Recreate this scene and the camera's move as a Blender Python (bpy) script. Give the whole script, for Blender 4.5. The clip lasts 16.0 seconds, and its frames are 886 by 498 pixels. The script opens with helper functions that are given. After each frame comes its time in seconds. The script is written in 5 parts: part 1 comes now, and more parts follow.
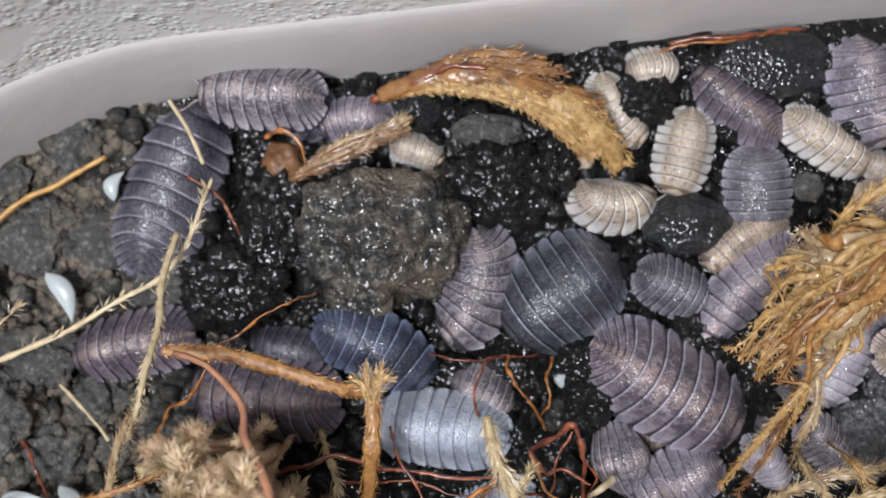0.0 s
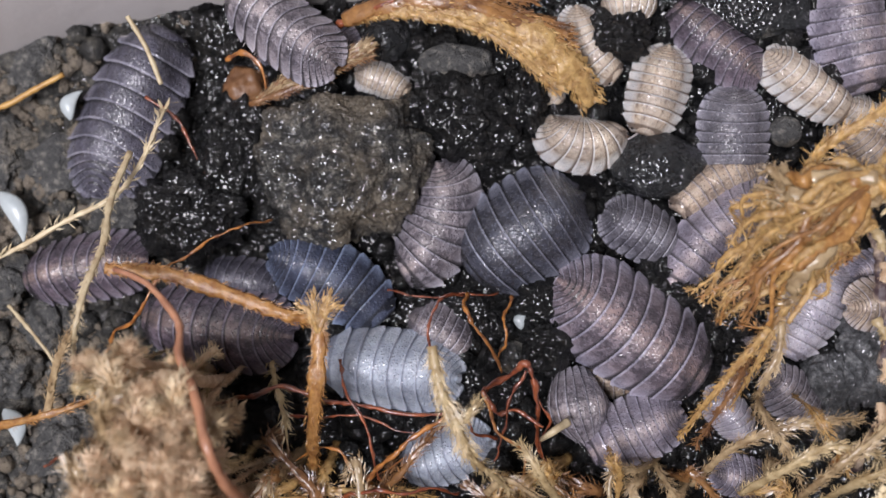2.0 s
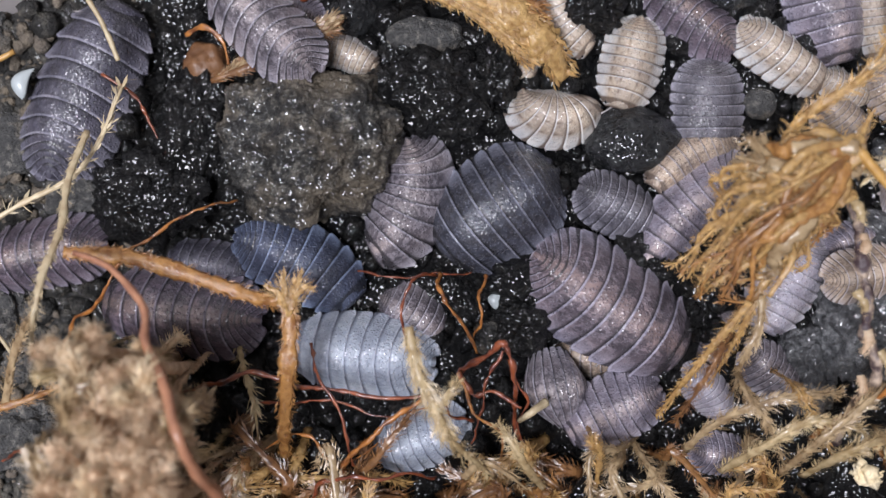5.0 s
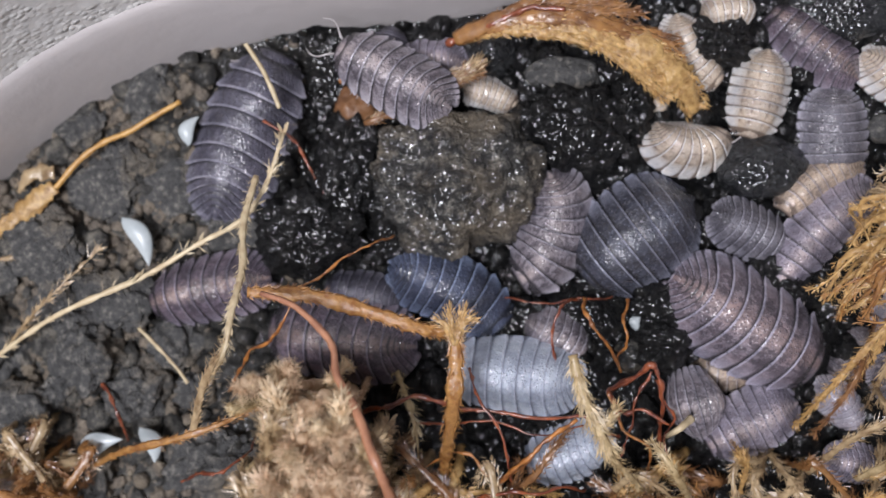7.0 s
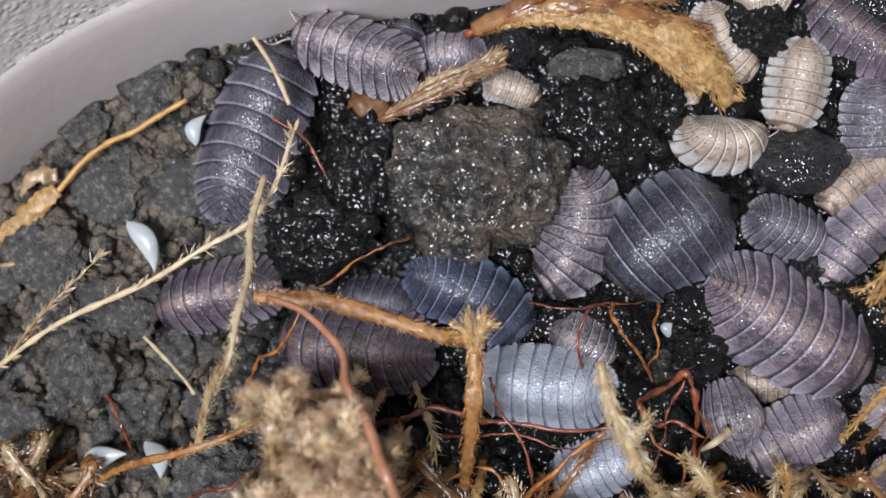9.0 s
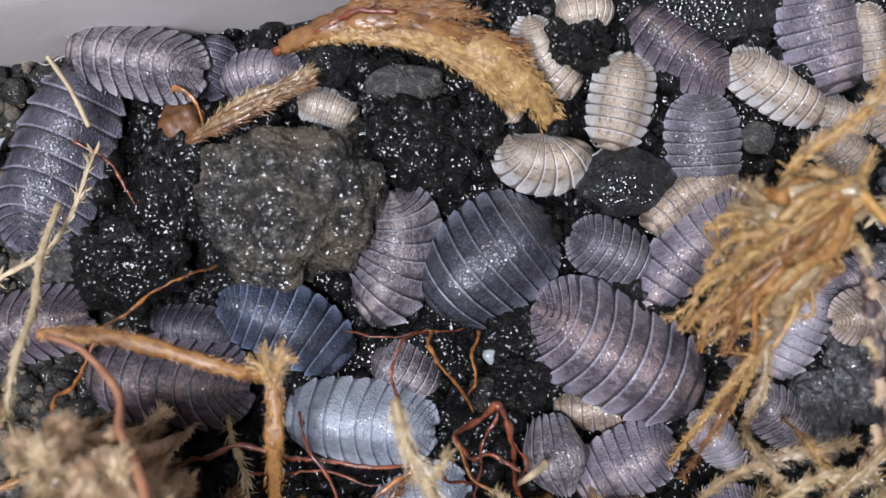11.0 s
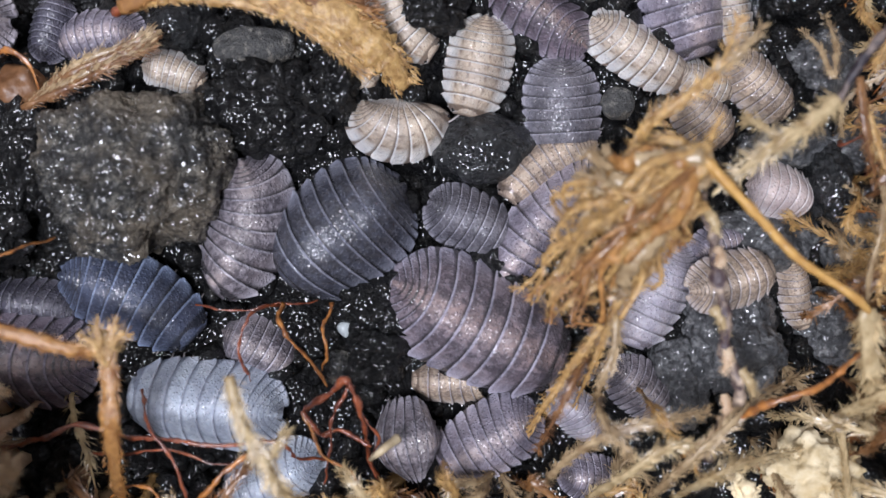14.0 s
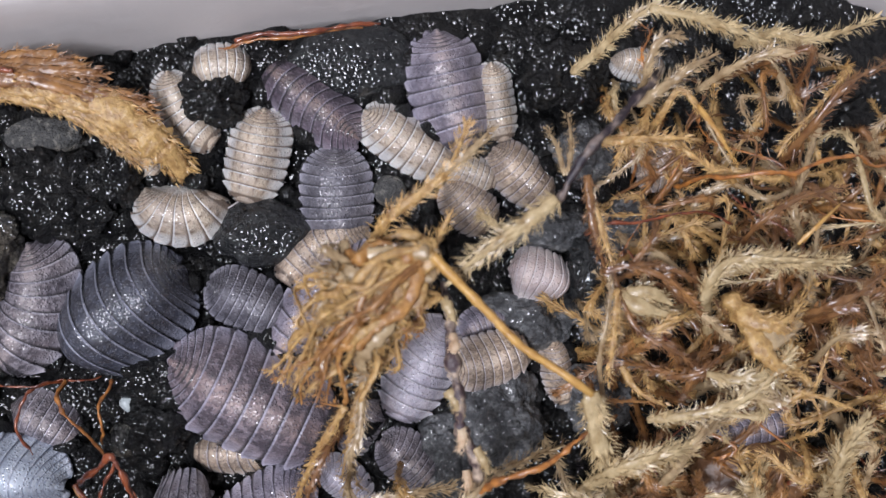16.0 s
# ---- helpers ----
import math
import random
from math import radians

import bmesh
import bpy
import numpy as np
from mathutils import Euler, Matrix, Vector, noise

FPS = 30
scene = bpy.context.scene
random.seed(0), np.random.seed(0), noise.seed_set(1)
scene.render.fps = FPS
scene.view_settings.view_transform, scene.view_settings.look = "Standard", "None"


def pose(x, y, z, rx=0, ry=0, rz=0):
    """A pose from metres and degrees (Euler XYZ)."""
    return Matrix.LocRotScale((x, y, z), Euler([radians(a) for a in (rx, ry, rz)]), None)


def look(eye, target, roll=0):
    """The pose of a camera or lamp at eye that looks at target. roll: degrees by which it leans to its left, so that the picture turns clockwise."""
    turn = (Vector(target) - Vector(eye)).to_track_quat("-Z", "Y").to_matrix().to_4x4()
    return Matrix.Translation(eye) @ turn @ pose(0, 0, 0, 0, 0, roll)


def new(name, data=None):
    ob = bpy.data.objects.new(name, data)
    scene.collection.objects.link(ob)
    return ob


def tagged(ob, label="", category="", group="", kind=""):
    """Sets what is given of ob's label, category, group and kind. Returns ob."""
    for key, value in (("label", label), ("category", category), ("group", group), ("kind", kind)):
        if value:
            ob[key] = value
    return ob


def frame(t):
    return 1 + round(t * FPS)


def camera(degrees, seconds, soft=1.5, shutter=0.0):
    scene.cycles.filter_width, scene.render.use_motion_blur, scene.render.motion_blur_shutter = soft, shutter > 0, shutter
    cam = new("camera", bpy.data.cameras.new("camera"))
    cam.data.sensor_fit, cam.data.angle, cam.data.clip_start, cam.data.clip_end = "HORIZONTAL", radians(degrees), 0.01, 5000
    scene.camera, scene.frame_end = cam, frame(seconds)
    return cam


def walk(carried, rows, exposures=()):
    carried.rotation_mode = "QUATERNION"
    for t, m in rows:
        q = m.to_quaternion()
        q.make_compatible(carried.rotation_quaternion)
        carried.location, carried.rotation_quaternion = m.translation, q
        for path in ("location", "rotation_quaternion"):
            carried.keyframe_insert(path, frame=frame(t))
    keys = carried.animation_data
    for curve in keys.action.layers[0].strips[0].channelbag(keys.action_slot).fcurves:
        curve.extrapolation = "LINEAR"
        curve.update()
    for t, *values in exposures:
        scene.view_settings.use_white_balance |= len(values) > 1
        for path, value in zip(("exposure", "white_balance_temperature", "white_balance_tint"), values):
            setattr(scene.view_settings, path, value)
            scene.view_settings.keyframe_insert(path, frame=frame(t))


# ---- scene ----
cam = camera(45.6, 16.0)
MM = 0.001
# seconds; right, ahead, up in millimetres from a fixed corner; yaw, pitch, roll. The whole rig looks almost straight down.
PATH = [
    (0.0, 3.24, -0.95, 13.65, 2.35, 0.97, 0.23),
    (0.5, 6.28, 2.11, 12.65, 3.55, 0.74, -0.63),
    (1.0, 6.11, 2.58, 9.79, 3.72, 0.34, -1.55),
    (1.5, 7.40, 4.71, 10.18, 2.98, 0.06, -1.95),
    (2.0, 7.99, 1.95, 9.44, 3.50, 0.34, -2.01),
    (2.5, 3.38, 2.81, 6.60, 1.78, 0.29, -2.12),
    (3.0, 4.91, 3.30, 7.65, 1.55, 0.52, -1.95),
    (3.5, 6.72, 4.15, 8.28, 2.06, 0.29, -1.83),
    (3.7, 7.10, 4.07, 8.23, 2.12, 0.23, -1.78),
    (5.8, 4.26, 3.99, 10.50, 0.34, -0.46, -0.57),
    (6.0, 1.84, 2.95, 11.79, 0.34, -0.17, -0.40),
    (6.5, 0.35, 0.15, 13.63, 1.60, -0.86, 0.29),
    (7.0, -2.13, -1.50, 12.18, 2.81, -1.09, 0.40),
    (7.5, -2.85, -3.76, 10.69, 5.04, -0.80, 0.29),
    (8.0, -3.52, -3.69, 11.33, 5.56, -0.86, 0.46),
    (8.5, -2.78, -1.67, 11.54, 5.61, -0.46, 0.52),
    (9.0, -1.33, 3.06, 10.95, 4.58, -0.11, 0.74),
    (9.5, 0.32, 3.15, 11.06, 3.95, -0.17, 0.97),
    (10.0, 1.34, 5.72, 11.01, 2.35, 0.23, 1.20),
    (10.2, 3.33, 6.05, 11.53, 2.29, 0.46, 1.32),
    (12.3, 10.62, 8.47, 13.36, 0.52, -2.18, 1.55),
    (12.5, 10.51, 8.18, 12.91, -0.11, -2.01, 1.55),
    (13.0, 11.75, 8.96, 12.42, -0.86, -2.06, 1.60),
    (13.5, 14.70, 8.37, 12.91, -0.63, -2.18, 1.55),
    (14.0, 15.00, 9.39, 13.18, -1.09, -2.46, 1.78),
    (14.2, 21.01, 11.18, 15.55, -0.52, -2.86, 2.01),
    (14.5, 25.75, 10.75, 18.67, -1.89, -2.58, 2.06),
    (15.0, 29.07, 7.40, 18.04, -1.78, -2.06, 2.01),
    (15.5, 30.44, 6.10, 16.95, -2.18, -1.38, 1.66),
    (16.0, 30.26, 4.53, 16.89, -2.12, -1.03, 1.55),
]
RIG = pose(0, 0, 84.8 * MM, -87.6, 0, 0)
walk(cam, [(t, RIG @ pose(x * MM, y * MM, z * MM, 90 + pitch, roll, yaw)) for t, x, y, z, yaw, pitch, roll in PATH],
     [(0.0, 0.05, 6600, 5), (1.5, 0.02, 6650, 11), (3.5, 0.02, 6600, 11), (6.0, 0.0, 6400, 9), (7.5, -0.02, 6580, 10), (8.0, -0.04, 6500, 10), (9.0, 0.05, 6560, 8),
      (10.0, 0.04, 6450, 9), (12.5, 0.06, 6250, 9), (13.5, 0.12, 6250, 9), (14.5, 0.14, 6250, 9), (15.0, 0.09, 6220, 8), (16.0, 0.05, 6330, 9)])
cam.data.dof.use_dof = True
cam.data.dof.focus_distance = 0.077
cam.data.dof.aperture_fstop = 27


# ---- light ----
world = bpy.data.worlds.new("room_light")
scene.world = world
world.use_nodes = True
world.node_tree.nodes["Background"].inputs["Color"].default_value = (0.9, 0.88, 1.0, 1)
world.node_tree.nodes["Background"].inputs["Strength"].default_value = 0.15
lamp_data = bpy.data.lights.new("ceiling_lamp", "AREA")
lamp_data.shape, lamp_data.size, lamp_data.size_y = "ELLIPSE", 0.2, 0.15
lamp_data.energy, lamp_data.color = 3.1, (0.925, 0.932, 1.02)
lamp = new("ceiling_lamp", lamp_data)
lamp.matrix_world = look((-0.1, -0.07, 0.42), (0.005, 0.015, 0))
scene.view_settings.exposure = 0.0


# ---- materials ----
def nodes_of(name):
    mat = bpy.data.materials.new(name)
    mat.use_nodes = True
    nt = mat.node_tree
    return mat, nt, nt.nodes["Principled BSDF"]


def add(nt, kind, **values):
    n = nt.nodes.new(kind)
    for key, value in values.items():
        n.inputs[key.replace("_", " ")].default_value = value
    return n


def coords(nt):
    return nt.nodes.new("ShaderNodeTexCoord").outputs["Object"]


def noise_tex(nt, scale, detail=4.0, rough=0.55, vec=None):
    n = add(nt, "ShaderNodeTexNoise", Scale=scale, Detail=detail, Roughness=rough)
    nt.links.new(vec or coords(nt), n.inputs["Vector"])
    return n.outputs["Fac"]


def ramp(nt, fac, stops):
    r = nt.nodes.new("ShaderNodeValToRGB")
    el = r.color_ramp.elements
    while len(el) < len(stops):
        el.new(0.5)
    for e, (p, c) in zip(el, stops):
        e.position, e.color = p, (*c, 1) if len(c) == 3 else c
    nt.links.new(fac, r.inputs["Fac"])
    return r.outputs["Color"]


def mixed(nt, fac, a, b, blend="MIX"):
    m = nt.nodes.new("ShaderNodeMix")
    m.data_type, m.blend_type = "RGBA", blend
    for val, slot in ((fac, 0), (a, 6), (b, 7)):
        if isinstance(val, (int, float)):
            m.inputs[slot].default_value = val
        elif isinstance(val, tuple):
            m.inputs[slot].default_value = (*val, 1)
        else:
            nt.links.new(val, m.inputs[slot])
    return m.outputs[2]


def mathn(nt, op, a, b=0.0, clamp=False):
    m = nt.nodes.new("ShaderNodeMath")
    m.operation, m.use_clamp = op, clamp
    for val, slot in ((a, 0), (b, 1)):
        if isinstance(val, (int, float)):
            m.inputs[slot].default_value = val
        else:
            nt.links.new(val, m.inputs[slot])
    return m.outputs[0]


def bump(nt, bsdf, height, dist, strength=1.0):
    b = add(nt, "ShaderNodeBump", Strength=strength, Distance=dist * MM)
    nt.links.new(height, b.inputs["Height"])
    nt.links.new(b.outputs["Normal"], bsdf.inputs["Normal"])
    nt.links.new(b.outputs["Normal"], bsdf.inputs["Coat Normal"])
    return b


def film(nt, bsdf, scale, dist, weight, rough=0.06):
    """A film of water over a rough surface, gently uneven, so that it glints in specks."""
    bead = voronoi(nt, scale * 1.3)
    h = mathn(nt, "ADD", mathn(nt, "MULTIPLY", noise_tex(nt, scale * 0.6, 2, 0.6), 1.6), mathn(nt, "MULTIPLY", mathn(nt, "MULTIPLY", bead, bead), -3.0))
    b = add(nt, "ShaderNodeBump", Strength=1.0, Distance=dist * MM)
    nt.links.new(h, b.inputs["Height"])
    nt.links.new(b.outputs["Normal"], bsdf.inputs["Coat Normal"])
    bsdf.inputs["Coat Roughness"].default_value = rough
    bsdf.inputs["Coat IOR"].default_value = 1.5
    if isinstance(weight, float):
        bsdf.inputs["Coat Weight"].default_value = weight
    else:
        nt.links.new(weight, bsdf.inputs["Coat Weight"])


def voronoi(nt, scale, feature="F1", vec=None, out="Distance"):
    v = nt.nodes.new("ShaderNodeTexVoronoi")
    v.feature = feature
    v.inputs["Scale"].default_value = scale
    nt.links.new(vec or coords(nt), v.inputs["Vector"])
    return v.outputs[out]


def soil_material():
    mat, nt, b = nodes_of("wet_soil")
    big = noise_tex(nt, 90, 3)
    fine = noise_tex(nt, 900, 6, 0.7)
    sep = nt.nodes.new("ShaderNodeSeparateXYZ")
    nt.links.new(coords(nt), sep.inputs[0])
    # drier, greyer soil in the bare corner of the tub
    dry = mathn(nt, "MULTIPLY_ADD", sep.outputs["X"], -60.0)
    dry.node.inputs[2].default_value = -1.35
    dry = mathn(nt, "ADD", dry, mathn(nt, "MULTIPLY", big, 0.6), True)
    wet_c = ramp(nt, fine, [(0.3, (0.002, 0.002, 0.003)), (0.55, (0.006, 0.006, 0.006)), (0.75, (0.03, 0.027, 0.024))])
    dry_c = ramp(nt, fine, [(0.28, (0.02, 0.02, 0.019)), (0.5, (0.078, 0.075, 0.07)), (0.74, (0.3, 0.27, 0.22))])
    nt.links.new(mixed(nt, dry, wet_c, dry_c), b.inputs["Base Color"])
    rough = ramp(nt, noise_tex(nt, 400, 3), [(0.35, (0.3,) * 3), (0.65, (0.6,) * 3)])
    nt.links.new(mixed(nt, dry, rough, (0.75, 0.75, 0.75)), b.inputs["Roughness"])
    b.inputs["Specular IOR Level"].default_value = 0.12
    h = mathn(nt, "ADD", noise_tex(nt, 2600, 6, 0.75), mathn(nt, "MULTIPLY", voronoi(nt, 5200), -0.55))
    bump(nt, b, h, 0.34)
    film(nt, b, 1700, 0.05, mixed(nt, dry, (0.6, 0.6, 0.6), (0.03, 0.03, 0.03)))
    return mat


def stone_material(name, dark, mid, light, rough=(0.2, 0.5), speck=700.0, wet=0.8, depth=0.32, tan=0.46):
    mat, nt, b = nodes_of(name)
    fine = noise_tex(nt, speck * 1.5, 7, 0.75)
    big = noise_tex(nt, 150, 3)
    c = ramp(nt, fine, [(0.32, dark), (0.52, mid), (0.72, light)])
    c = mixed(nt, ramp(nt, mathn(nt, "MULTIPLY", big, mathn(nt, "ADD", fine, 0.5)), [(tan, (0, 0, 0)), (tan + 0.22, (0.75,) * 3)]), c, (0.15, 0.12, 0.083))
    nt.links.new(c, b.inputs["Base Color"])
    nt.links.new(ramp(nt, noise_tex(nt, 500, 2), [(0.35, (rough[0],) * 3), (0.65, (rough[1],) * 3)]), b.inputs["Roughness"])
    h = mathn(nt, "ADD", noise_tex(nt, speck * 2.6, 6, 0.75), mathn(nt, "MULTIPLY", voronoi(nt, speck * 5), -0.5))
    bump(nt, b, h, depth)
    if wet:
        b.inputs["Specular IOR Level"].default_value = 0.2
        film(nt, b, 1800, 0.05, wet)
    return mat


def shell_material(name, dorsal, mottle, skirt, gloss=0.5, patch=0.5, mid=None, grid=0.0, grime=1.0, wax=0.0, frost=0.5):
    """The plates of a woodlouse: granular wet chitin, mottled back, pale rims and skirt."""
    mat, nt, b = nodes_of(name)
    at = nt.nodes.new("ShaderNodeAttribute")
    at.attribute_name = "plate"
    sep = nt.nodes.new("ShaderNodeSeparateXYZ")
    nt.links.new(at.outputs["Vector"], sep.inputs[0])
    across, along = mathn(nt, "ABSOLUTE", sep.outputs["X"]), sep.outputs["Y"]
    fine = noise_tex(nt, 1900, 4, 0.6)
    # marks on each plate, drawn out along the body and different from plate to plate
    marks = nt.nodes.new("ShaderNodeCombineXYZ")
    nt.links.new(mathn(nt, "MULTIPLY", sep.outputs["X"], 5.5), marks.inputs[0])
    nt.links.new(mathn(nt, "MULTIPLY", along, 1.5), marks.inputs[1])
    info = nt.nodes.new("ShaderNodeObjectInfo")
    nt.links.new(mathn(nt, "ADD", mathn(nt, "MULTIPLY", sep.outputs["Z"], 7.3), mathn(nt, "MULTIPLY", info.outputs["Random"], 60.0)), marks.inputs[2])
    spots = noise_tex(nt, 1.6, 4, 0.65, marks.outputs[0])
    dist = voronoi(nt, 4300)
    # rounded grains: a small dome in each cell
    grains = mathn(nt, "MULTIPLY_ADD", mathn(nt, "MULTIPLY", dist, dist), -5.0, True)
    grains.node.inputs[2].default_value = 1.0
    flank = ramp(nt, across, [(0.0, (0.5,) * 3), (0.1, (0.2,) * 3), (0.25, (1,) * 3), (0.6, (0.9,) * 3), (0.86, (0.15,) * 3)])
    m = mathn(nt, "MULTIPLY", ramp(nt, spots, [(0.47, (0,) * 3), (0.53, (1,) * 3)]), flank)
    c = mixed(nt, ramp(nt, across, [(0.1, (1,) * 3), (0.42, (0,) * 3)]), dorsal, mid or dorsal)
    c = mixed(nt, mathn(nt, "MULTIPLY", m, patch), c, mottle)
    c = mixed(nt, ramp(nt, fine, [(0.4, (0,) * 3), (0.7, (0.4 * grime ** 2,) * 3)]), c, mottle)
    if grid:
        bars = ramp(nt, across, [(0.22, (0,) * 3), (0.27, (1,) * 3), (0.32, (0,) * 3), (0.54, (0,) * 3), (0.6, (1,) * 3), (0.66, (0,) * 3)])
        ends = ramp(nt, along, [(0.35, (0,) * 3), (0.75, (1,) * 3)])
        c = mixed(nt, mathn(nt, "MULTIPLY", mathn(nt, "MULTIPLY", bars, ends), grid), c, mottle)
    pale = mathn(nt, "MULTIPLY", mathn(nt, "MULTIPLY", grains, grains), mathn(nt, "MULTIPLY_ADD", m, -0.75 * frost))
    pale.node.inputs[1].links[0].from_node.inputs[2].default_value = frost
    c = mixed(nt, pale, c, skirt)
    c = mixed(nt, ramp(nt, across, [(0.72, (0,) * 3), (1.0, (0.65,) * 3)] if grime > 0.5 else [(0.6, (0,) * 3), (0.8, (0.85,) * 3)]), c, skirt)
    c = mixed(nt, ramp(nt, along, [(0.87, (0,) * 3), (0.92, (0.85,) * 3)]), c, skirt)
    c = mixed(nt, ramp(nt, across, [(0.93, (0,) * 3), (0.975, (0.9,) * 3)]), c, skirt)
    # each plate's dark front, with shade from the plate before painted into the colour
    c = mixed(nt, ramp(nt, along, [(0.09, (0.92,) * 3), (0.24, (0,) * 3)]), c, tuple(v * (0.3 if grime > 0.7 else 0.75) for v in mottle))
    cloud = noise_tex(nt, 420, 4, 0.65)
    low = 1 - 0.5 * grime
    c = mixed(nt, 1.0, c, ramp(nt, cloud, [(0.36, (low, low, low + 0.04)), (0.5, (0.94, 0.94, 0.96)), (0.66, (1.2, 1.17, 1.15))]), "MULTIPLY")
    tone = ramp(nt, info.outputs["Random"], [(0, (0.88, 0.9, 0.95)), (1, (1.04, 1.07, 1.1))])
    nt.links.new(mixed(nt, 1.0, c, tone, "MULTIPLY"), b.inputs["Base Color"])
    nt.links.new(ramp(nt, fine, [(0.3, (gloss,) * 3), (0.7, (gloss + 0.2,) * 3)]), b.inputs["Roughness"])
    nt.links.new(ramp(nt, noise_tex(nt, 1100, 3, 0.6), [(0.38, (0.1,) * 3), (0.58, (1,) * 3)]), b.inputs["Coat Weight"])
    b.inputs["Coat Roughness"].default_value = 0.07
    if wax:
        b.inputs["Subsurface Weight"].default_value = wax
        b.inputs["Subsurface Radius"].default_value = (0.0007, 0.0005, 0.0004)
    h = mathn(nt, "ADD", mathn(nt, "MULTIPLY", grains, 1.0), mathn(nt, "MULTIPLY", fine, 0.6))
    bump(nt, b, h, 0.02 + 0.06 * grime)
    # the film of water stands in small beads, which glint one by one
    bead = voronoi(nt, 3700)
    beads = mathn(nt, "MULTIPLY", mathn(nt, "MULTIPLY", bead, bead), -4.0)
    wet = add(nt, "ShaderNodeBump", Strength=1.0, Distance=0.025 * MM)
    nt.links.new(mathn(nt, "ADD", beads, mathn(nt, "MULTIPLY", noise_tex(nt, 1500, 3, 0.6), 2.0)), wet.inputs["Height"])
    b.inputs["Coat IOR"].default_value = 1.7
    nt.links.new(wet.outputs["Normal"], b.inputs["Coat Normal"])
    return mat


def plain_material(name, colour, second, rough=0.45, scale=800.0, depth=0.1, leaf=0.0, coat=0.0, hard=False):
    mat, nt, b = nodes_of(name)
    f = noise_tex(nt, scale, 5, 0.6)
    c = ramp(nt, f, [(0.44, second), (0.64, colour)] if hard else [(0.32, second), (0.66, colour)])
    geo = nt.nodes.new("ShaderNodeNewGeometry")
    tone = ramp(nt, geo.outputs["Random Per Island"], [(0, (0.7, 0.68, 0.64)), (1, (1.2, 1.18, 1.15))])
    c = mixed(nt, 1.0, c, tone, "MULTIPLY")
    nt.links.new(c, b.inputs["Base Color"])
    b.inputs["Roughness"].default_value = rough
    b.inputs["Coat Weight"].default_value = coat
    b.inputs["Coat Roughness"].default_value = 0.12
    bump(nt, b, f, depth)
    if leaf:
        tr = nt.nodes.new("ShaderNodeBsdfTranslucent")
        nt.links.new(c, tr.inputs["Color"])
        mx = nt.nodes.new("ShaderNodeMixShader")
        mx.inputs[0].default_value = leaf
        nt.links.new(b.outputs[0], mx.inputs[1])
        nt.links.new(tr.outputs[0], mx.inputs[2])
        nt.links.new(mx.outputs[0], nt.nodes["Material Output"].inputs["Surface"])
    return mat


def plastic_material(name, colour, rough, drops):
    mat, nt, b = nodes_of(name)
    c = ramp(nt, noise_tex(nt, 60, 4), [(0.3, tuple(v * 0.9 for v in colour)), (0.7, colour)])
    nt.links.new(c, b.inputs["Base Color"])
    b.inputs["Roughness"].default_value = rough
    b.inputs["Subsurface Weight"].default_value = 0.25
    b.inputs["Subsurface Radius"].default_value = (0.003, 0.003, 0.003)
    if drops:
        v = mathn(nt, "ADD", ramp(nt, voronoi(nt, 1700), [(0.0, (1,) * 3), (0.6, (0,) * 3)]), mathn(nt, "MULTIPLY", ramp(nt, voronoi(nt, 620), [(0.0, (1,) * 3), (0.5, (0,) * 3)]), 1.4))
        n = ramp(nt, noise_tex(nt, 160, 3), [(0.36, (0,) * 3), (0.6, (1,) * 3)])
        bump(nt, b, mathn(nt, "MULTIPLY", v, n), 0.14)
    else:
        bump(nt, b, noise_tex(nt, 500, 3), 0.05)
    return mat


SOIL = soil_material()
LAVA = stone_material("wet_lava_rock", (0.005, 0.005, 0.006), (0.034, 0.033, 0.031), (0.3, 0.28, 0.24), (0.3, 0.6), 700.0, 1.0, 0.5, 0.45)
BLACK_STONE = stone_material("wet_black_stone", (0.004, 0.004, 0.005), (0.011, 0.012, 0.013), (0.04, 0.04, 0.04), (0.15, 0.4), tan=0.7)
GREY_STONE = stone_material("dry_grey_pebble", (0.03, 0.03, 0.03), (0.072, 0.07, 0.068), (0.34, 0.315, 0.27), (0.55, 0.8), 1000.0, wet=0.0, tan=0.5)
PALE_STONE = stone_material("grey_wet_stone", (0.02, 0.02, 0.022), (0.085, 0.086, 0.09), (0.3, 0.3, 0.3), (0.3, 0.6), 600.0, 0.8, 0.5, 0.6)
GRIT = stone_material("pale_grit", (0.05, 0.045, 0.04), (0.16, 0.13, 0.1), (0.36, 0.3, 0.22), (0.6, 0.85), wet=0.0)
PLASTIC = plastic_material("milky_plastic", (0.545, 0.505, 0.495), 0.5, False)
PLASTIC_WET = plastic_material("milky_plastic_with_droplets", (0.66, 0.64, 0.615), 0.3, True)
TABLE = plain_material("grey_table", (0.4, 0.38, 0.36), (0.3, 0.28, 0.27), 0.5, 60)

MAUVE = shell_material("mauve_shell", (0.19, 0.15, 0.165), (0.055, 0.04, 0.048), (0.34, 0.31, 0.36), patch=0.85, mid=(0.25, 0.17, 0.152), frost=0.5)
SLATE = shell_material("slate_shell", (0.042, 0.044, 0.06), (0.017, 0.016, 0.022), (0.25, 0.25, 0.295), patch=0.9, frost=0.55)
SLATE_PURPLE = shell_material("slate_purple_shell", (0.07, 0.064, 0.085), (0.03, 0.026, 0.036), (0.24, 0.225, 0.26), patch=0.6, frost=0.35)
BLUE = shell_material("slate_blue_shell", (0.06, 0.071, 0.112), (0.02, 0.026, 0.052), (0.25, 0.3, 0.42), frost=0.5)
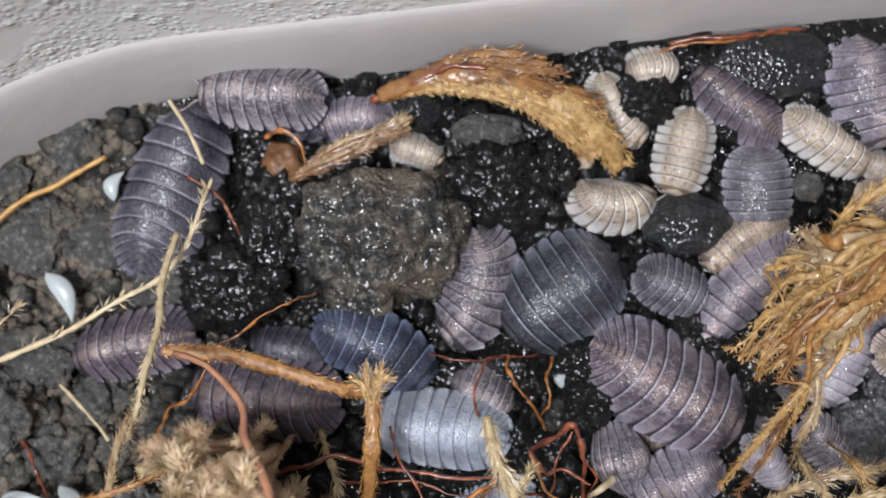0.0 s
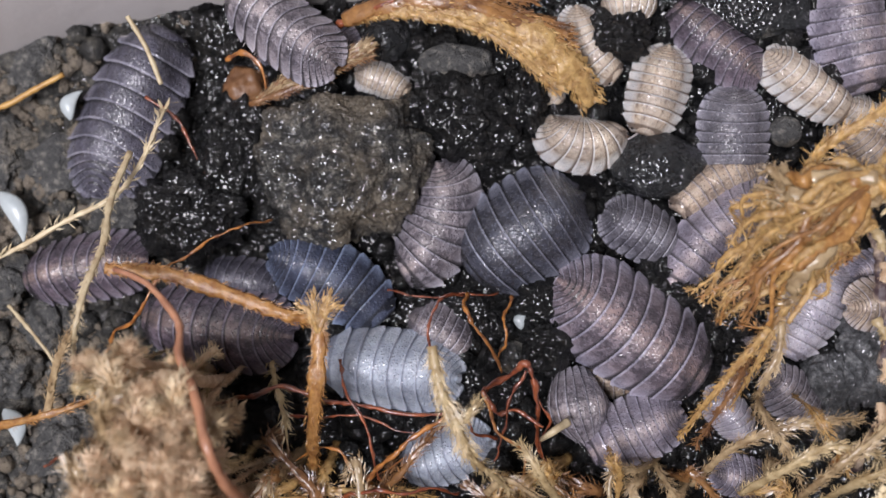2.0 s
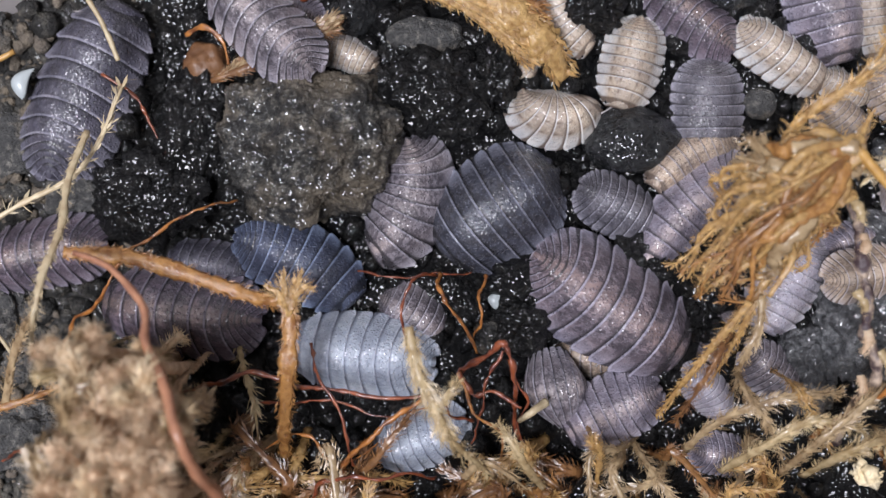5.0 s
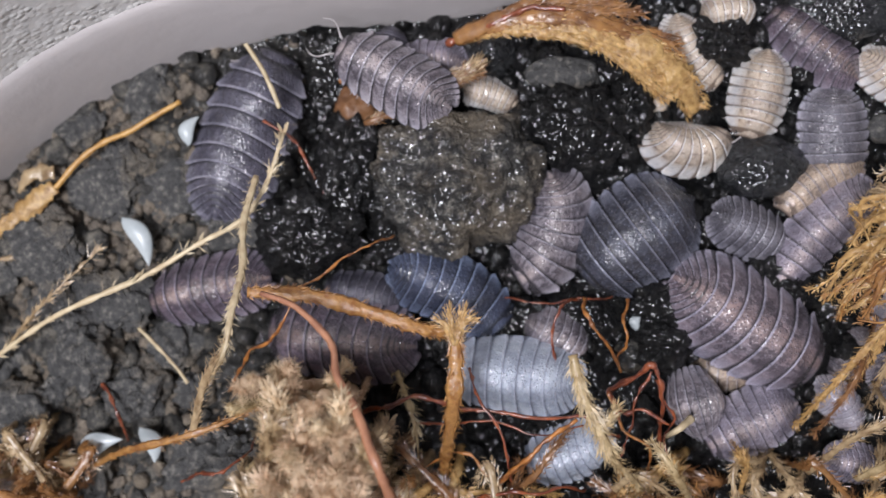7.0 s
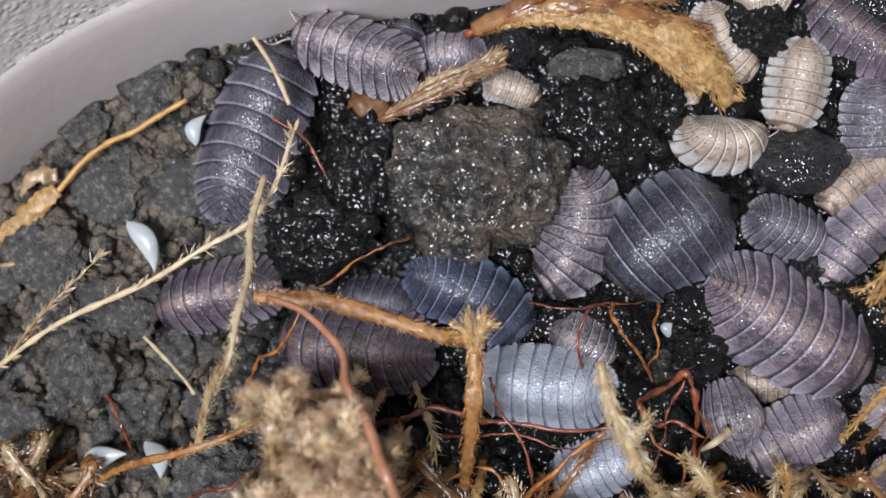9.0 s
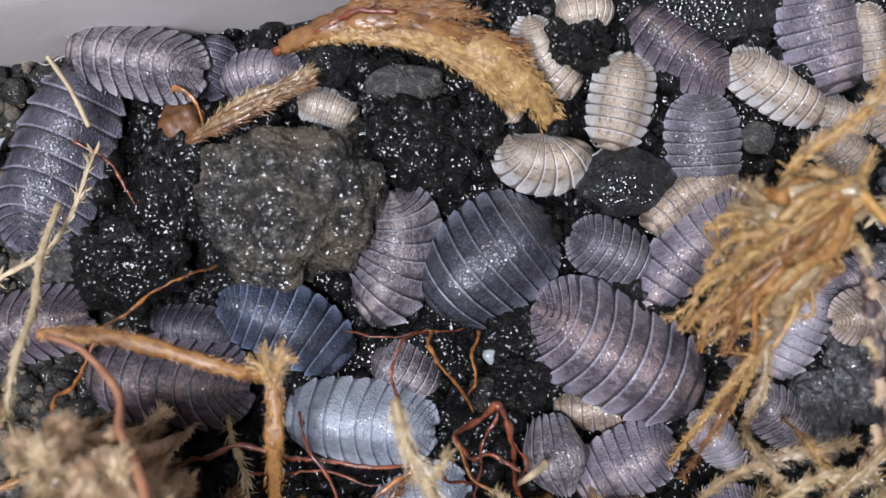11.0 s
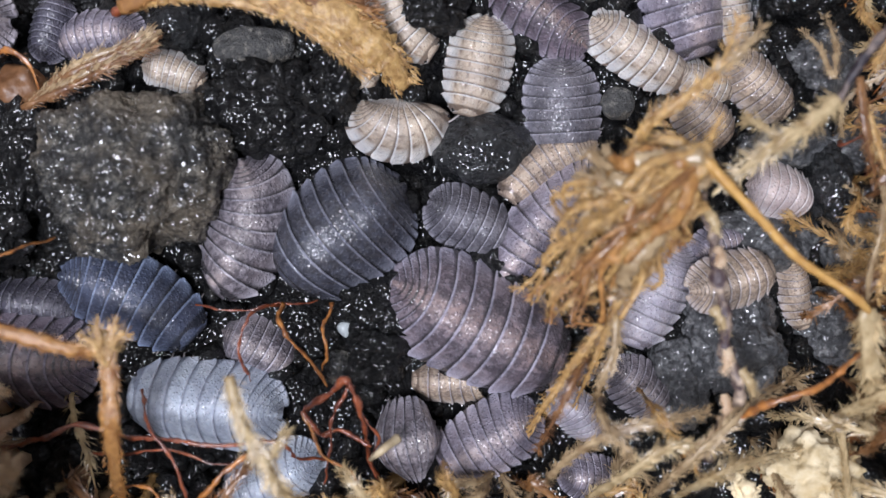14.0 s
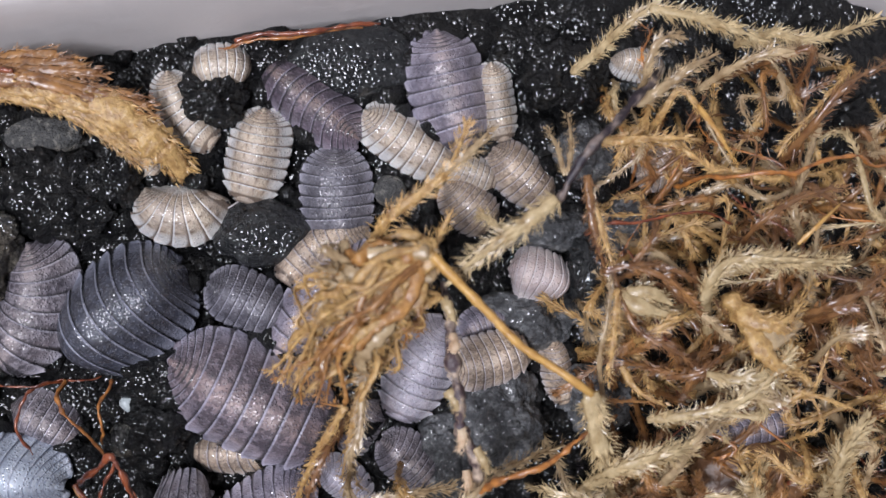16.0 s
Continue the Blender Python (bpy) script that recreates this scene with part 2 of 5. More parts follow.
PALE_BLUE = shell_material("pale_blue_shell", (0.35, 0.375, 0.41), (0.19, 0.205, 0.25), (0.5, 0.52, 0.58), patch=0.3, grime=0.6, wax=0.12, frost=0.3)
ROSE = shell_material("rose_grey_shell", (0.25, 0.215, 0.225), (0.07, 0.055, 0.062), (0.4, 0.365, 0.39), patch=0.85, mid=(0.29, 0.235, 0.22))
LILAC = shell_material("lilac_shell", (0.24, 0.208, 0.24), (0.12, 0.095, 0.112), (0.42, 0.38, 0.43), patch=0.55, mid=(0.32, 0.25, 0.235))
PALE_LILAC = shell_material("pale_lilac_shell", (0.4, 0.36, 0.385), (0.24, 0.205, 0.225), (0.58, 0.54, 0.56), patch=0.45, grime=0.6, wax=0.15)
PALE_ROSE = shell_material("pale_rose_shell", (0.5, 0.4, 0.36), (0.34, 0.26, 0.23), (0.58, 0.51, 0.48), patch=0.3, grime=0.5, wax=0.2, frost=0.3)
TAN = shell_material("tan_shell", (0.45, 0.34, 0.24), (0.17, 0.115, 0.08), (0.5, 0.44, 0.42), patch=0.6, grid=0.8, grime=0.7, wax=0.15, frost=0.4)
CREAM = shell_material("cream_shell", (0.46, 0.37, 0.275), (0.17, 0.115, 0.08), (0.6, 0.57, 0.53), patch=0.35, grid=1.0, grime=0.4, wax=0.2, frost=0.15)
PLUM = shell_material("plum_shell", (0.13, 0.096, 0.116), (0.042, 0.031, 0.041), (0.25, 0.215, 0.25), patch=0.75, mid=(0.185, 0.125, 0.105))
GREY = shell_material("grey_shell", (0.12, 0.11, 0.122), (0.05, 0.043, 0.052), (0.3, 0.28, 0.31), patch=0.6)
GOLD = plain_material("golden_moss", (0.68, 0.45, 0.18), (0.33, 0.175, 0.06), 0.36, 1800, 0.2, 0.35, 0.9)
ORANGE_MOSS = plain_material("orange_moss", (0.56, 0.3, 0.1), (0.26, 0.105, 0.03), 0.34, 1500, 0.16, 0.35, 0.5)
STRAW = plain_material("straw_moss", (0.53, 0.4, 0.24), (0.24, 0.155, 0.08), 0.34, 900, 0.1, 0.28, 0.45)
PALE = plain_material("pale_moss", (0.66, 0.53, 0.32), (0.36, 0.25, 0.12), 0.4, 900, 0.1, 0.35, 0.3)
BROWN = plain_material("brown_moss", (0.26, 0.13, 0.052), (0.1, 0.04, 0.016), 0.3, 900, 0.12, 0.2, 0.5)
AMBER = plain_material("amber_moss", (0.38, 0.19, 0.065), (0.14, 0.056, 0.022), 0.36, 700, 0.14, 0.25, 0.35)
RED_ROOT = plain_material("red_root", (0.25, 0.068, 0.026), (0.06, 0.012, 0.008), 0.28, 1200, 0.1, 0.0, 0.5)
RED_BROWN = plain_material("red_brown_root", (0.37, 0.175, 0.1), (0.22, 0.09, 0.05), 0.4, 700, 0.1, 0.0, 0.3)
ORANGE_ROOT = plain_material("orange_root", (0.42, 0.17, 0.04), (0.1, 0.03, 0.01), 0.35, 1200, 0.1, 0.0, 0.35)
DRY_STRAW = plain_material("dry_straw", (0.5, 0.42, 0.28), (0.33, 0.25, 0.15), 0.5, 1000, 0.08)
DARK_TWIG = plain_material("dark_twig", (0.22, 0.17, 0.15), (0.014, 0.008, 0.014), 0.5, 600, 0.3, hard=True)
LICHEN_TWIG = plain_material("lichen_twig", (0.46, 0.36, 0.28), (0.05, 0.03, 0.035), 0.5, 700, 0.4, hard=True)
HULL = plain_material("white_hull", (0.56, 0.61, 0.63), (0.38, 0.43, 0.46), 0.35, 300, 0.05, 0.2, 0.2)
CRUMB = plain_material("cream_crumb", (0.75, 0.66, 0.48), (0.5, 0.38, 0.2), 0.7, 500, 0.3)
BARK = plain_material("brown_bark", (0.2, 0.1, 0.045), (0.07, 0.03, 0.014), 0.45, 250, 0.3)


def water_material():
    mat, nt, b = nodes_of("water")
    b.inputs["Base Color"].default_value = (0.95, 0.97, 1, 1)
    b.inputs["Roughness"].default_value = 0.02
    b.inputs["IOR"].default_value = 1.33
    b.inputs["Transmission Weight"].default_value = 1.0
    return mat


WATER = water_material()
EYE_BLACK = plain_material("eye_black", (0.01, 0.01, 0.012), (0.006, 0.006, 0.007), 0.15, 900, 0.01)
PEACH = plain_material("peach_moss", (0.82, 0.66, 0.48), (0.52, 0.34, 0.21), 0.55, 900, 0.1, 0.4, 0.1)
CREAM_MOSS = plain_material("cream_moss", (0.86, 0.74, 0.54), (0.55, 0.38, 0.22), 0.55, 900, 0.1, 0.4, 0.1)
YELLOW_STRAW = plain_material("yellow_straw", (0.5, 0.3, 0.09), (0.3, 0.15, 0.04), 0.4, 900, 0.1)
LIMB = plain_material("pale_limb", (0.42, 0.39, 0.4), (0.24, 0.22, 0.23), 0.35, 900, 0.04)


# ---- builders ----
def mesh_part(name, verts, faces, mat, parent=None, label="", smooth=True, attr=None):
    me = bpy.data.meshes.new(name)
    me.from_pydata([(x * MM, y * MM, z * MM) for x, y, z in verts], [], faces)
    me.materials.append(mat)
    if smooth:
        me.polygons.foreach_set("use_smooth", [True] * len(me.polygons))
    if attr is not None:
        layer = me.attributes.new("plate", "FLOAT_VECTOR", "POINT")
        layer.data.foreach_set("vector", [c for v in attr for c in v])
    ob = new(name, me)
    ob.parent = parent
    if label:
        tagged(ob, label)
    return ob


def thing(name, label, category, x=0.0, y=0.0, z=0.0, turn=0.0, group=""):
    ob = new(name)
    ob.empty_display_size = 0.002
    ob.matrix_basis = pose(x * MM, y * MM, z * MM, 0, 0, turn)
    return tagged(ob, label, category, group)


def spline(points, steps):
    """Catmull-Rom through the points."""
    pts = [Vector(p) for p in points]
    pts = [pts[0] * 2 - pts[1]] + pts + [pts[-1] * 2 - pts[-2]]
    out = []
    for i in range(1, len(pts) - 2):
        a, b, c, d = pts[i - 1:i + 3]
        for k in range(steps):
            t = k / steps
            out.append(0.5 * ((2 * b) + (c - a) * t + (2 * a - 5 * b + 4 * c - d) * t * t + (3 * b - a - 3 * c + d) * t ** 3))
    out.append(pts[-2].copy())
    return out


def tube(path, radius, sides=7, wobble=0.0, flat=1.0, ridge=0.0):
    """Verts and faces of a closed tube; radius is a function of 0..1."""
    verts, faces = [], []
    n = len(path)
    side = None
    for i, p in enumerate(path):
        tan = (path[min(i + 1, n - 1)] - path[max(i - 1, 0)]).normalized()
        side = tan.cross(Vector((0, 0, 1))) if side is None else side - tan * side.dot(tan)
        if side.length < 1e-6:
            side = tan.cross(Vector((1, 0, 0)))
        side.normalize()
        up = side.cross(tan)
        r = radius(i / (n - 1)) * (1 + wobble * noise.noise(p * 1.7) + wobble * 0.6 * noise.noise(p * 5.3))
        for k in range(sides):
            a = 2 * math.pi * k / sides
            q = r * (1 + ridge * noise.noise((math.cos(a) * 2.6 + path[0].x, math.sin(a) * 2.6, i * 0.13)) + ridge * 0.5 * noise.noise((math.cos(a) * 6, math.sin(a) * 6 + path[0].y, i * 0.3))) if ridge else r
            verts.append(tuple(p + side * (math.cos(a) * q) + up * (math.sin(a) * q * flat)))
    for i in range(n - 1):
        for k in range(sides):
            j = (k + 1) % sides
            faces.append((i * sides + k, i * sides + j, (i + 1) * sides + j, (i + 1) * sides + k))
    faces.append(tuple(range(sides - 1, -1, -1)))
    faces.append(tuple((n - 1) * sides + k for k in range(sides)))
    return verts, faces


def lump_mesh(detail, seed, rough, squash=(1, 1, 1), fine=0.0, pit=0.0):
    """A unit lump, as verts and faces; pit breaks it up into facets and hollows."""
    bm = bmesh.new()
    bmesh.ops.create_icosphere(bm, subdivisions=detail, radius=1.0)
    off = Vector((seed * 3.7, seed * 1.9, seed * 5.3))
    verts = []
    for v in bm.verts:
        p = v.co
        k = 1 + rough * noise.noise(p * 1.3 + off) + rough * 0.6 * noise.noise(p * 2.9 + off)
        if fine:
            k += fine * noise.noise(p * 7 + off) + fine * 0.6 * noise.noise(p * 15 + off) + fine * 0.5 * noise.noise(p * 31 + off)
            if detail > 6:
                k += fine * 0.4 * noise.noise(p * 63 + off)
        if pit:
            d, _ = noise.voronoi(p * 2.6 + off)
            k += pit * (min(0.5, d[1] - d[0]) - 0.25)
            d, _ = noise.voronoi(p * 8 + off)
            k -= pit * 0.35 * max(0.0, 0.45 - d[0])
        verts.append((p.x * k * squash[0], p.y * k * squash[1], p.z * k * squash[2]))
    faces = [tuple(v.index for v in f.verts) for f in bm.faces]
    bm.free()
    return verts, faces


# ---- ground ----
def bare(x, y):
    return min(1.0, max(0.0, (-24 - x) / 10))


def ground_height(x, y):
    """The soil's surface: clods with gaps between them, finer crumbs on top."""
    h = 1.3 * noise.noise((x * 0.09, y * 0.09, 3.1)) + 0.5 * noise.noise((x * 0.3, y * 0.3, 7.7))
    d, _ = noise.voronoi((x * 0.16, y * 0.16, 0.4))
    h += 1.5 * min(0.5, d[1] - d[0]) - 0.6
    d, _ = noise.voronoi((x * 0.55, y * 0.55, 5.4))
    h += 0.45 * min(0.6, d[1] - d[0]) - 0.15
    return h + 0.22 * noise.noise((x * 1.3, y * 1.3, 1.7)) + 0.1 * noise.noise((x * 3.1, y * 3.1, 2.2))


SKEW = math.radians(5.7)


def tub(u, v):
    """From the tub's own axes to the world's."""
    return u * math.cos(SKEW) - v * math.sin(SKEW), u * math.sin(SKEW) + v * math.cos(SKEW)


def tub_outline(grow, steps=14):
    left, right, back, front, r = -54 - grow, 92 + grow, 33.9 + grow, -58 - grow, 38 + grow
    out = []
    for cx, cy, a0 in ((left + r, back - r, 90), (left + r, front + r, 180), (right - r, front + r, 270), (right - r, back - r, 0)):
        for k in range(steps + 1):
            a = math.radians(a0 + 90 * k / steps)
            out.append(tub(cx + r * math.cos(a), cy + r * math.sin(a)))
    return out


def make_ground():
    step, x0, x1, y0, y1 = 0.36, -56.0, 74.0, -16.0, 43.0
    nx, ny = int((x1 - x0) / step), int((y1 - y0) / step)
    verts = [(x0 + i * step, y0 + j * step, ground_height(x0 + i * step, y0 + j * step)) for j in range(ny + 1) for i in range(nx + 1)]
    faces = [(j * (nx + 1) + i, j * (nx + 1) + i + 1, (j + 1) * (nx + 1) + i + 1, (j + 1) * (nx + 1) + i) for j in range(ny) for i in range(nx)]
    base = len(verts)
    verts += [(x0 - 8, y0 - 60, -3), (x1 + 30, y0 - 60, -3), (x1 + 30, y1 + 12, -3), (x0 - 8, y1 + 12, -3)]
    edge = [0, nx, ny * (nx + 1) + nx, ny * (nx + 1)]
    for k in range(4):
        faces.append((base + k, base + (k + 1) % 4, edge[(k + 1) % 4], edge[k]))
    ob = mesh_part("ground", verts, faces, SOIL)
    return tagged(ob, "dark wet potting soil with clods, paler and dry in one corner", "soil", kind="structure")


def make_tub():
    box = thing("plastic_tub", "milky translucent plastic tub with rounded corners and condensation", "container")

    def band(name, profile, mat, label=""):
        loops = [[(x, y, z) for x, y in tub_outline(g)] for g, z in profile]
        n = len(loops[0])
        verts = [v for lp in loops for v in lp]
        faces = [(i * n + k, i * n + (k + 1) % n, (i + 1) * n + (k + 1) % n, (i + 1) * n + k) for i in range(len(loops) - 1) for k in range(n)]
        return mesh_part(name, verts, faces, mat, box, label)

    band("lower_wall", [(-0.6, -4), (0, 0), (0.35, 3), (0.8, 6), (1.15, 8), (1.5, 9.4), (1.95, 10.3), (2.7, 10.6), (1.4, -4)], PLASTIC)
    band("upper_wall", [(1.9, 10.2), (2.15, 11.2), (3.0, 22), (4.3, 38), (5.2, 38), (3.6, 20), (2.7, 10.0)], PLASTIC_WET, "plastic wall beaded with condensation")
    band("rim", [(4.3, 38), (4.4, 39), (5.0, 39.6), (9.0, 39.6), (9.5, 39), (9.5, 35), (8.8, 35), (8.6, 38.4), (5.2, 38)], PLASTIC)
    bottom = [(x, y, -6) for x, y in tub_outline(1.5)]
    mesh_part("bottom", bottom + [(x, y, -7) for x, y, z in bottom], [tuple(range(len(bottom))), tuple(range(2 * len(bottom) - 1, len(bottom) - 1, -1))]
              + [(k, (k + 1) % len(bottom), len(bottom) + (k + 1) % len(bottom), len(bottom) + k) for k in range(len(bottom))], PLASTIC, box)
    # the tub's walls reach down to its bottom
    band("foot", [(1.4, -4), (1.5, -7), (0.4, -7), (-0.6, -4)], PLASTIC)
    return box


make_ground()
make_tub()
table = mesh_part("table", [(x, y, z) for z in (-7.2, -30) for x, y in ((-700, -600), (700, -600), (700, 600), (-700, 600))],
                  [(0, 1, 2, 3), (7, 6, 5, 4), (0, 4, 5, 1), (1, 5, 6, 2), (2, 6, 7, 3), (3, 7, 4, 0)], TABLE, smooth=False)
tagged(table, "plain grey tabletop under the plastic tub", "table", kind="structure")


# ---- woodlice ----
def leg_mesh():
    path = spline([(0, 0, 0.9), (0, 0.9, 1.0), (0, 1.7, 0.5), (0.05, 2.3, 0.0)], 4)
    verts, faces = tube(path, lambda t: 0.13 - 0.08 * t, 6)
    me = bpy.data.meshes.new("leg")
    me.from_pydata([(x * MM, y * MM, z * MM) for x, y, z in verts], [], faces)
    me.materials.append(LIMB)
    me.polygons.foreach_set("use_smooth", [True] * len(me.polygons))
    return me


def feeler_mesh():
    path = spline([(0, 0, 0.2), (0.7, 0.5, 0.6), (1.5, 1.2, 0.5), (2.3, 1.4, 0.25), (3.2, 1.1, 0.15)], 4)
    verts, faces = tube(path, lambda t: 0.13 - 0.085 * t, 6)
    me = bpy.data.meshes.new("antenna")
    me.from_pydata([(x * MM, y * MM, z * MM) for x, y, z in verts], [], faces)
    me.materials.append(LIMB)
    me.polygons.foreach_set("use_smooth", [True] * len(me.polygons))
    return me


LEG, FEELER = leg_mesh(), feeler_mesh()


def woodlouse(label, shell, x, y, head, length, width, bend=0.0, z=None, curl=0.0, arch=0.5, roll=0.0, pitch=0.0, feelers=False, flare=1.0):
    """One animal. head: the way its head points, degrees; bend: turn of its spine to the left, tail to head; curl: turn of its spine downwards."""
    if z is None:
        z = max(0.0, ground_height(x, y)) + 0.1
    body = thing("woodlouse", label, "woodlouse", group="woodlice in the tub")
    body.matrix_basis = pose(x * MM, y * MM, z * MM, roll, pitch, 0)
    steps = 60
    # spine from tail (0) to head (1), its middle over the origin
    pts, psi, phi = [Vector((0, 0, 0))], [], []
    for i in range(steps + 1):
        s = i / steps - 0.5
        psi.append(math.radians(head + bend * s))
        phi.append(math.radians(-curl * s))
    for i in range(steps):
        a, b = (psi[i] + psi[i + 1]) / 2, (phi[i] + phi[i + 1]) / 2
        pts.append(pts[-1] + Vector((math.cos(a) * math.cos(b), math.sin(a) * math.cos(b), math.sin(b))) * (length / steps))
    mid = pts[steps // 2].copy()
    pts = [p - mid for p in pts]
    top = arch * width

    def place(s, across, up):
        f = min(max(s, 0.0), 1.0) * steps
        i = min(int(f), steps - 1)
        k = f - i
        p = pts[i].lerp(pts[i + 1], k)
        a, b = psi[i] + (psi[i + 1] - psi[i]) * k, phi[i] + (phi[i + 1] - phi[i]) * k
        tan = Vector((math.cos(a) * math.cos(b), math.sin(a) * math.cos(b), math.sin(b)))
        lat = Vector((-math.sin(a), math.cos(a), 0))
        nrm = tan.cross(lat)
        return p + lat * across + nrm * (up - top) + tan * ((s - min(max(s, 0.0), 1.0)) * length) + Vector((0, 0, top))

    fan_at = min(0.42, max(0.24, 0.53 * width / length))

    def girth(s):
        """The half outline seen from above: a round tail fan, nearly straight sides, a blunter narrowing head."""
        if s < fan_at:
            return max(0.0, 1 - (abs(fan_at - s) / fan_at) ** 2.25) ** 0.5
        return (1 - (max(0.0, s - 0.5) / 0.565) ** 2.5) ** 0.5

    def crest(s):
        return 1 - 0.7 * max(0.0, (0.36 - s) / 0.36) ** 1.8 - 0.62 * max(0.0, (s - 0.7) / 0.3) ** 1.8

    def plate(name, mids, front, rear, lift, hidden=0.0, number=0, point=0.0, nu=26):
        """A dorsal plate. mids: its front and rear edge on the midline; front, rear: its two side corners, as place along the body and share of half the width."""
        nv = 8
        verts, attr = [], []
        for layer in (0, 1):
            for j in range(nv + 1):
                v = j / nv
                for i in range(nu + 1):
                    x = 2 * i / nu - 1
                    u = x * (1.5 - 0.5 * x * x)
                    e = abs(u)
                    corner = max(0.0, e - 0.85) / 0.15
                    sm = mids[0] + (mids[1] - mids[0]) * v
                    sl = front[0] + (rear[0] - front[0]) * v
                    sl += (rear[0] - front[0]) * (0.25 * corner ** 2 * (1 - v) ** 2 - 0.14 * corner ** 4 * v ** 4)
                    s = sm + (sl - sm) * e ** 2.1 - point * (1 - e) * v
                    half = (front[1] + (rear[1] - front[1]) * v) * width / 2
                    g = 1 - e ** 2.05
                    up = top * (0.06 + crest(s) * 0.94 * g + 0.05 * corner) + lift * (0.1 + v ** 2)
                    up += 0.028 * width * math.sin(math.pi * v) * (1 - e ** 4) + 0.006 * width * (v > 0.95)
                    reach = half * u * (1 + 0.03 * flare * corner * v)
                    verts.append(place(s, reach, up - layer * 0.03 * width))
                    attr.append((u, (v - hidden) / (1 - hidden), number))
        n1, half_n = nu + 1, (nu + 1) * (nv + 1)
        faces = []
        for j in range(nv):
            for i in range(nu):
                a = j * n1 + i
                q = (a, a + 1, a + n1 + 1, a + n1)
                faces += [q[::-1], tuple(k + half_n for k in q)]
        rim = [i for i in range(nu + 1)] + [j * n1 + nu for j in range(1, nv + 1)] + [nv * n1 + i for i in range(nu - 1, -1, -1)] + [j * n1 for j in range(nv - 1, 0, -1)]
        for k, a in enumerate(rim):
            b = rim[(k + 1) % len(rim)]
            faces.append((a, b, b + half_n, a + half_n))
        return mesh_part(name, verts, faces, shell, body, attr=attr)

    # head at s = 1; seven broad plates, five short ones with swept-back points that fan out round the tail plate
    edges = [0.94, 0.84, 0.735, 0.63, 0.53, 0.43, 0.335, 0.25]
    skull = plate("head", (1.0, 0.915), (0.99, 0.46), (0.93, 0.62), 0.0)
    for sgn in (-1, 1):
        ev, ef = lump_mesh(2, 1, 0.0, (0.026 * width,) * 3)
        at = place(0.965, sgn * 0.22 * width, top * 0.3)
        mesh_part("eye", [(x + at.x, y + at.y, z + at.z) for x, y, z in ev], ef, EYE_BLACK, skull, "black eye")
    sides = [edges[i] - 0.004 - 0.0115 * i for i in range(8)]
    for i in range(7):
        fs, rs = sides[i] + 0.026, sides[i + 1] - 0.008
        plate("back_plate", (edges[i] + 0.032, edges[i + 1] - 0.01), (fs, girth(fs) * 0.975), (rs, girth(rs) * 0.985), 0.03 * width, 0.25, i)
    mids = [0.25, 0.208, 0.17, 0.135, 0.102, 0.072]
    first = math.asin(1 - 0.166 / fan_at)
    fan = [first + (math.radians(75) - first) * k for k in (0, 0.25, 0.46, 0.65, 0.83, 1)]
    for i in range(5):
        (fs, fw), (rs, rw) = [(fan_at * (1 - math.sin(a)), girth(fan_at * (1 - math.sin(a)))) for a in (fan[i] - 0.06, fan[i + 1] + 0.05)]
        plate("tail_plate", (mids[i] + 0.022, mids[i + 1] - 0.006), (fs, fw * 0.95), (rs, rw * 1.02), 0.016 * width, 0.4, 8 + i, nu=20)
    plate("tail_tip", (0.098, 0.034), (0.085, 0.26), (0.034, 0.15), 0.01 * width, 0.2, 14, point=0.01, nu=12)
    for sgn in (-1, 1):
        pa, pb = place(0.075, sgn * 0.1 * width, top * 0.25), place(0.012, sgn * 0.15 * width, top * 0.1)
        v, f = tube([pa, pa.lerp(pb, 0.35), pa.lerp(pb, 0.75), pb], lambda t: width * (0.05 + 0.05 * t - 0.06 * t ** 4), 8, flat=0.4)
        mesh_part("uropod", v, f, shell, body, attr=[(0.8, 0.5, 0)] * len(v))
    # underside, so that the body is closed
    nb = 14
    v, f = [], []
    for i in range(nb + 1):
        s = 0.08 + 0.85 * i / nb
        for u in (-0.8, -0.4, 0.0, 0.4, 0.8):
            v.append(place(s, u * 0.86 * girth(s) * width / 2, top * (0.2 + 0.2 * (1 - u * u))))
        for u in (0.6, 0.0, -0.6):
            v.append(place(s, u * girth(s) * width / 2, top * 0.1))
    for i in range(nb):
        for k in range(8):
            j = (k + 1) % 8
            f.append((i * 8 + k, (i + 1) * 8 + k, (i + 1) * 8 + j, i * 8 + j))
    f += [tuple(range(8)), tuple(nb * 8 + k for k in range(7, -1, -1))]
    mesh_part("belly", v, f, LIMB, body)
    k = width / 7.5
    for i in range(7):
        s = (edges[i] + edges[i + 1]) / 2
        for sgn in (-1, 1):
            p = place(s, sgn * 0.21 * girth(s) * width, 0.0)
            ob = new("leg", LEG)
            ob.parent = body
            a = psi[int(s * steps)] + math.radians(random.uniform(-22, 22) + (i - 3) * -9 * sgn)
            ob.matrix_basis = Matrix.Translation(p * MM) @ Matrix.Rotation(a, 4, "Z") @ Matrix.Diagonal((k, k * sgn, k, 1))
    if feelers:
        for sgn in (-1, 1):
            p = place(0.985, sgn * 0.1 * width, top * 0.2)
            ob = new("antenna", FEELER)
            ob.parent = skull
            ob.matrix_basis = Matrix.Translation(p * MM) @ Matrix.Rotation(psi[-1], 4, "Z") @ Matrix.Diagonal((k, k * sgn, k, 1))
    return body


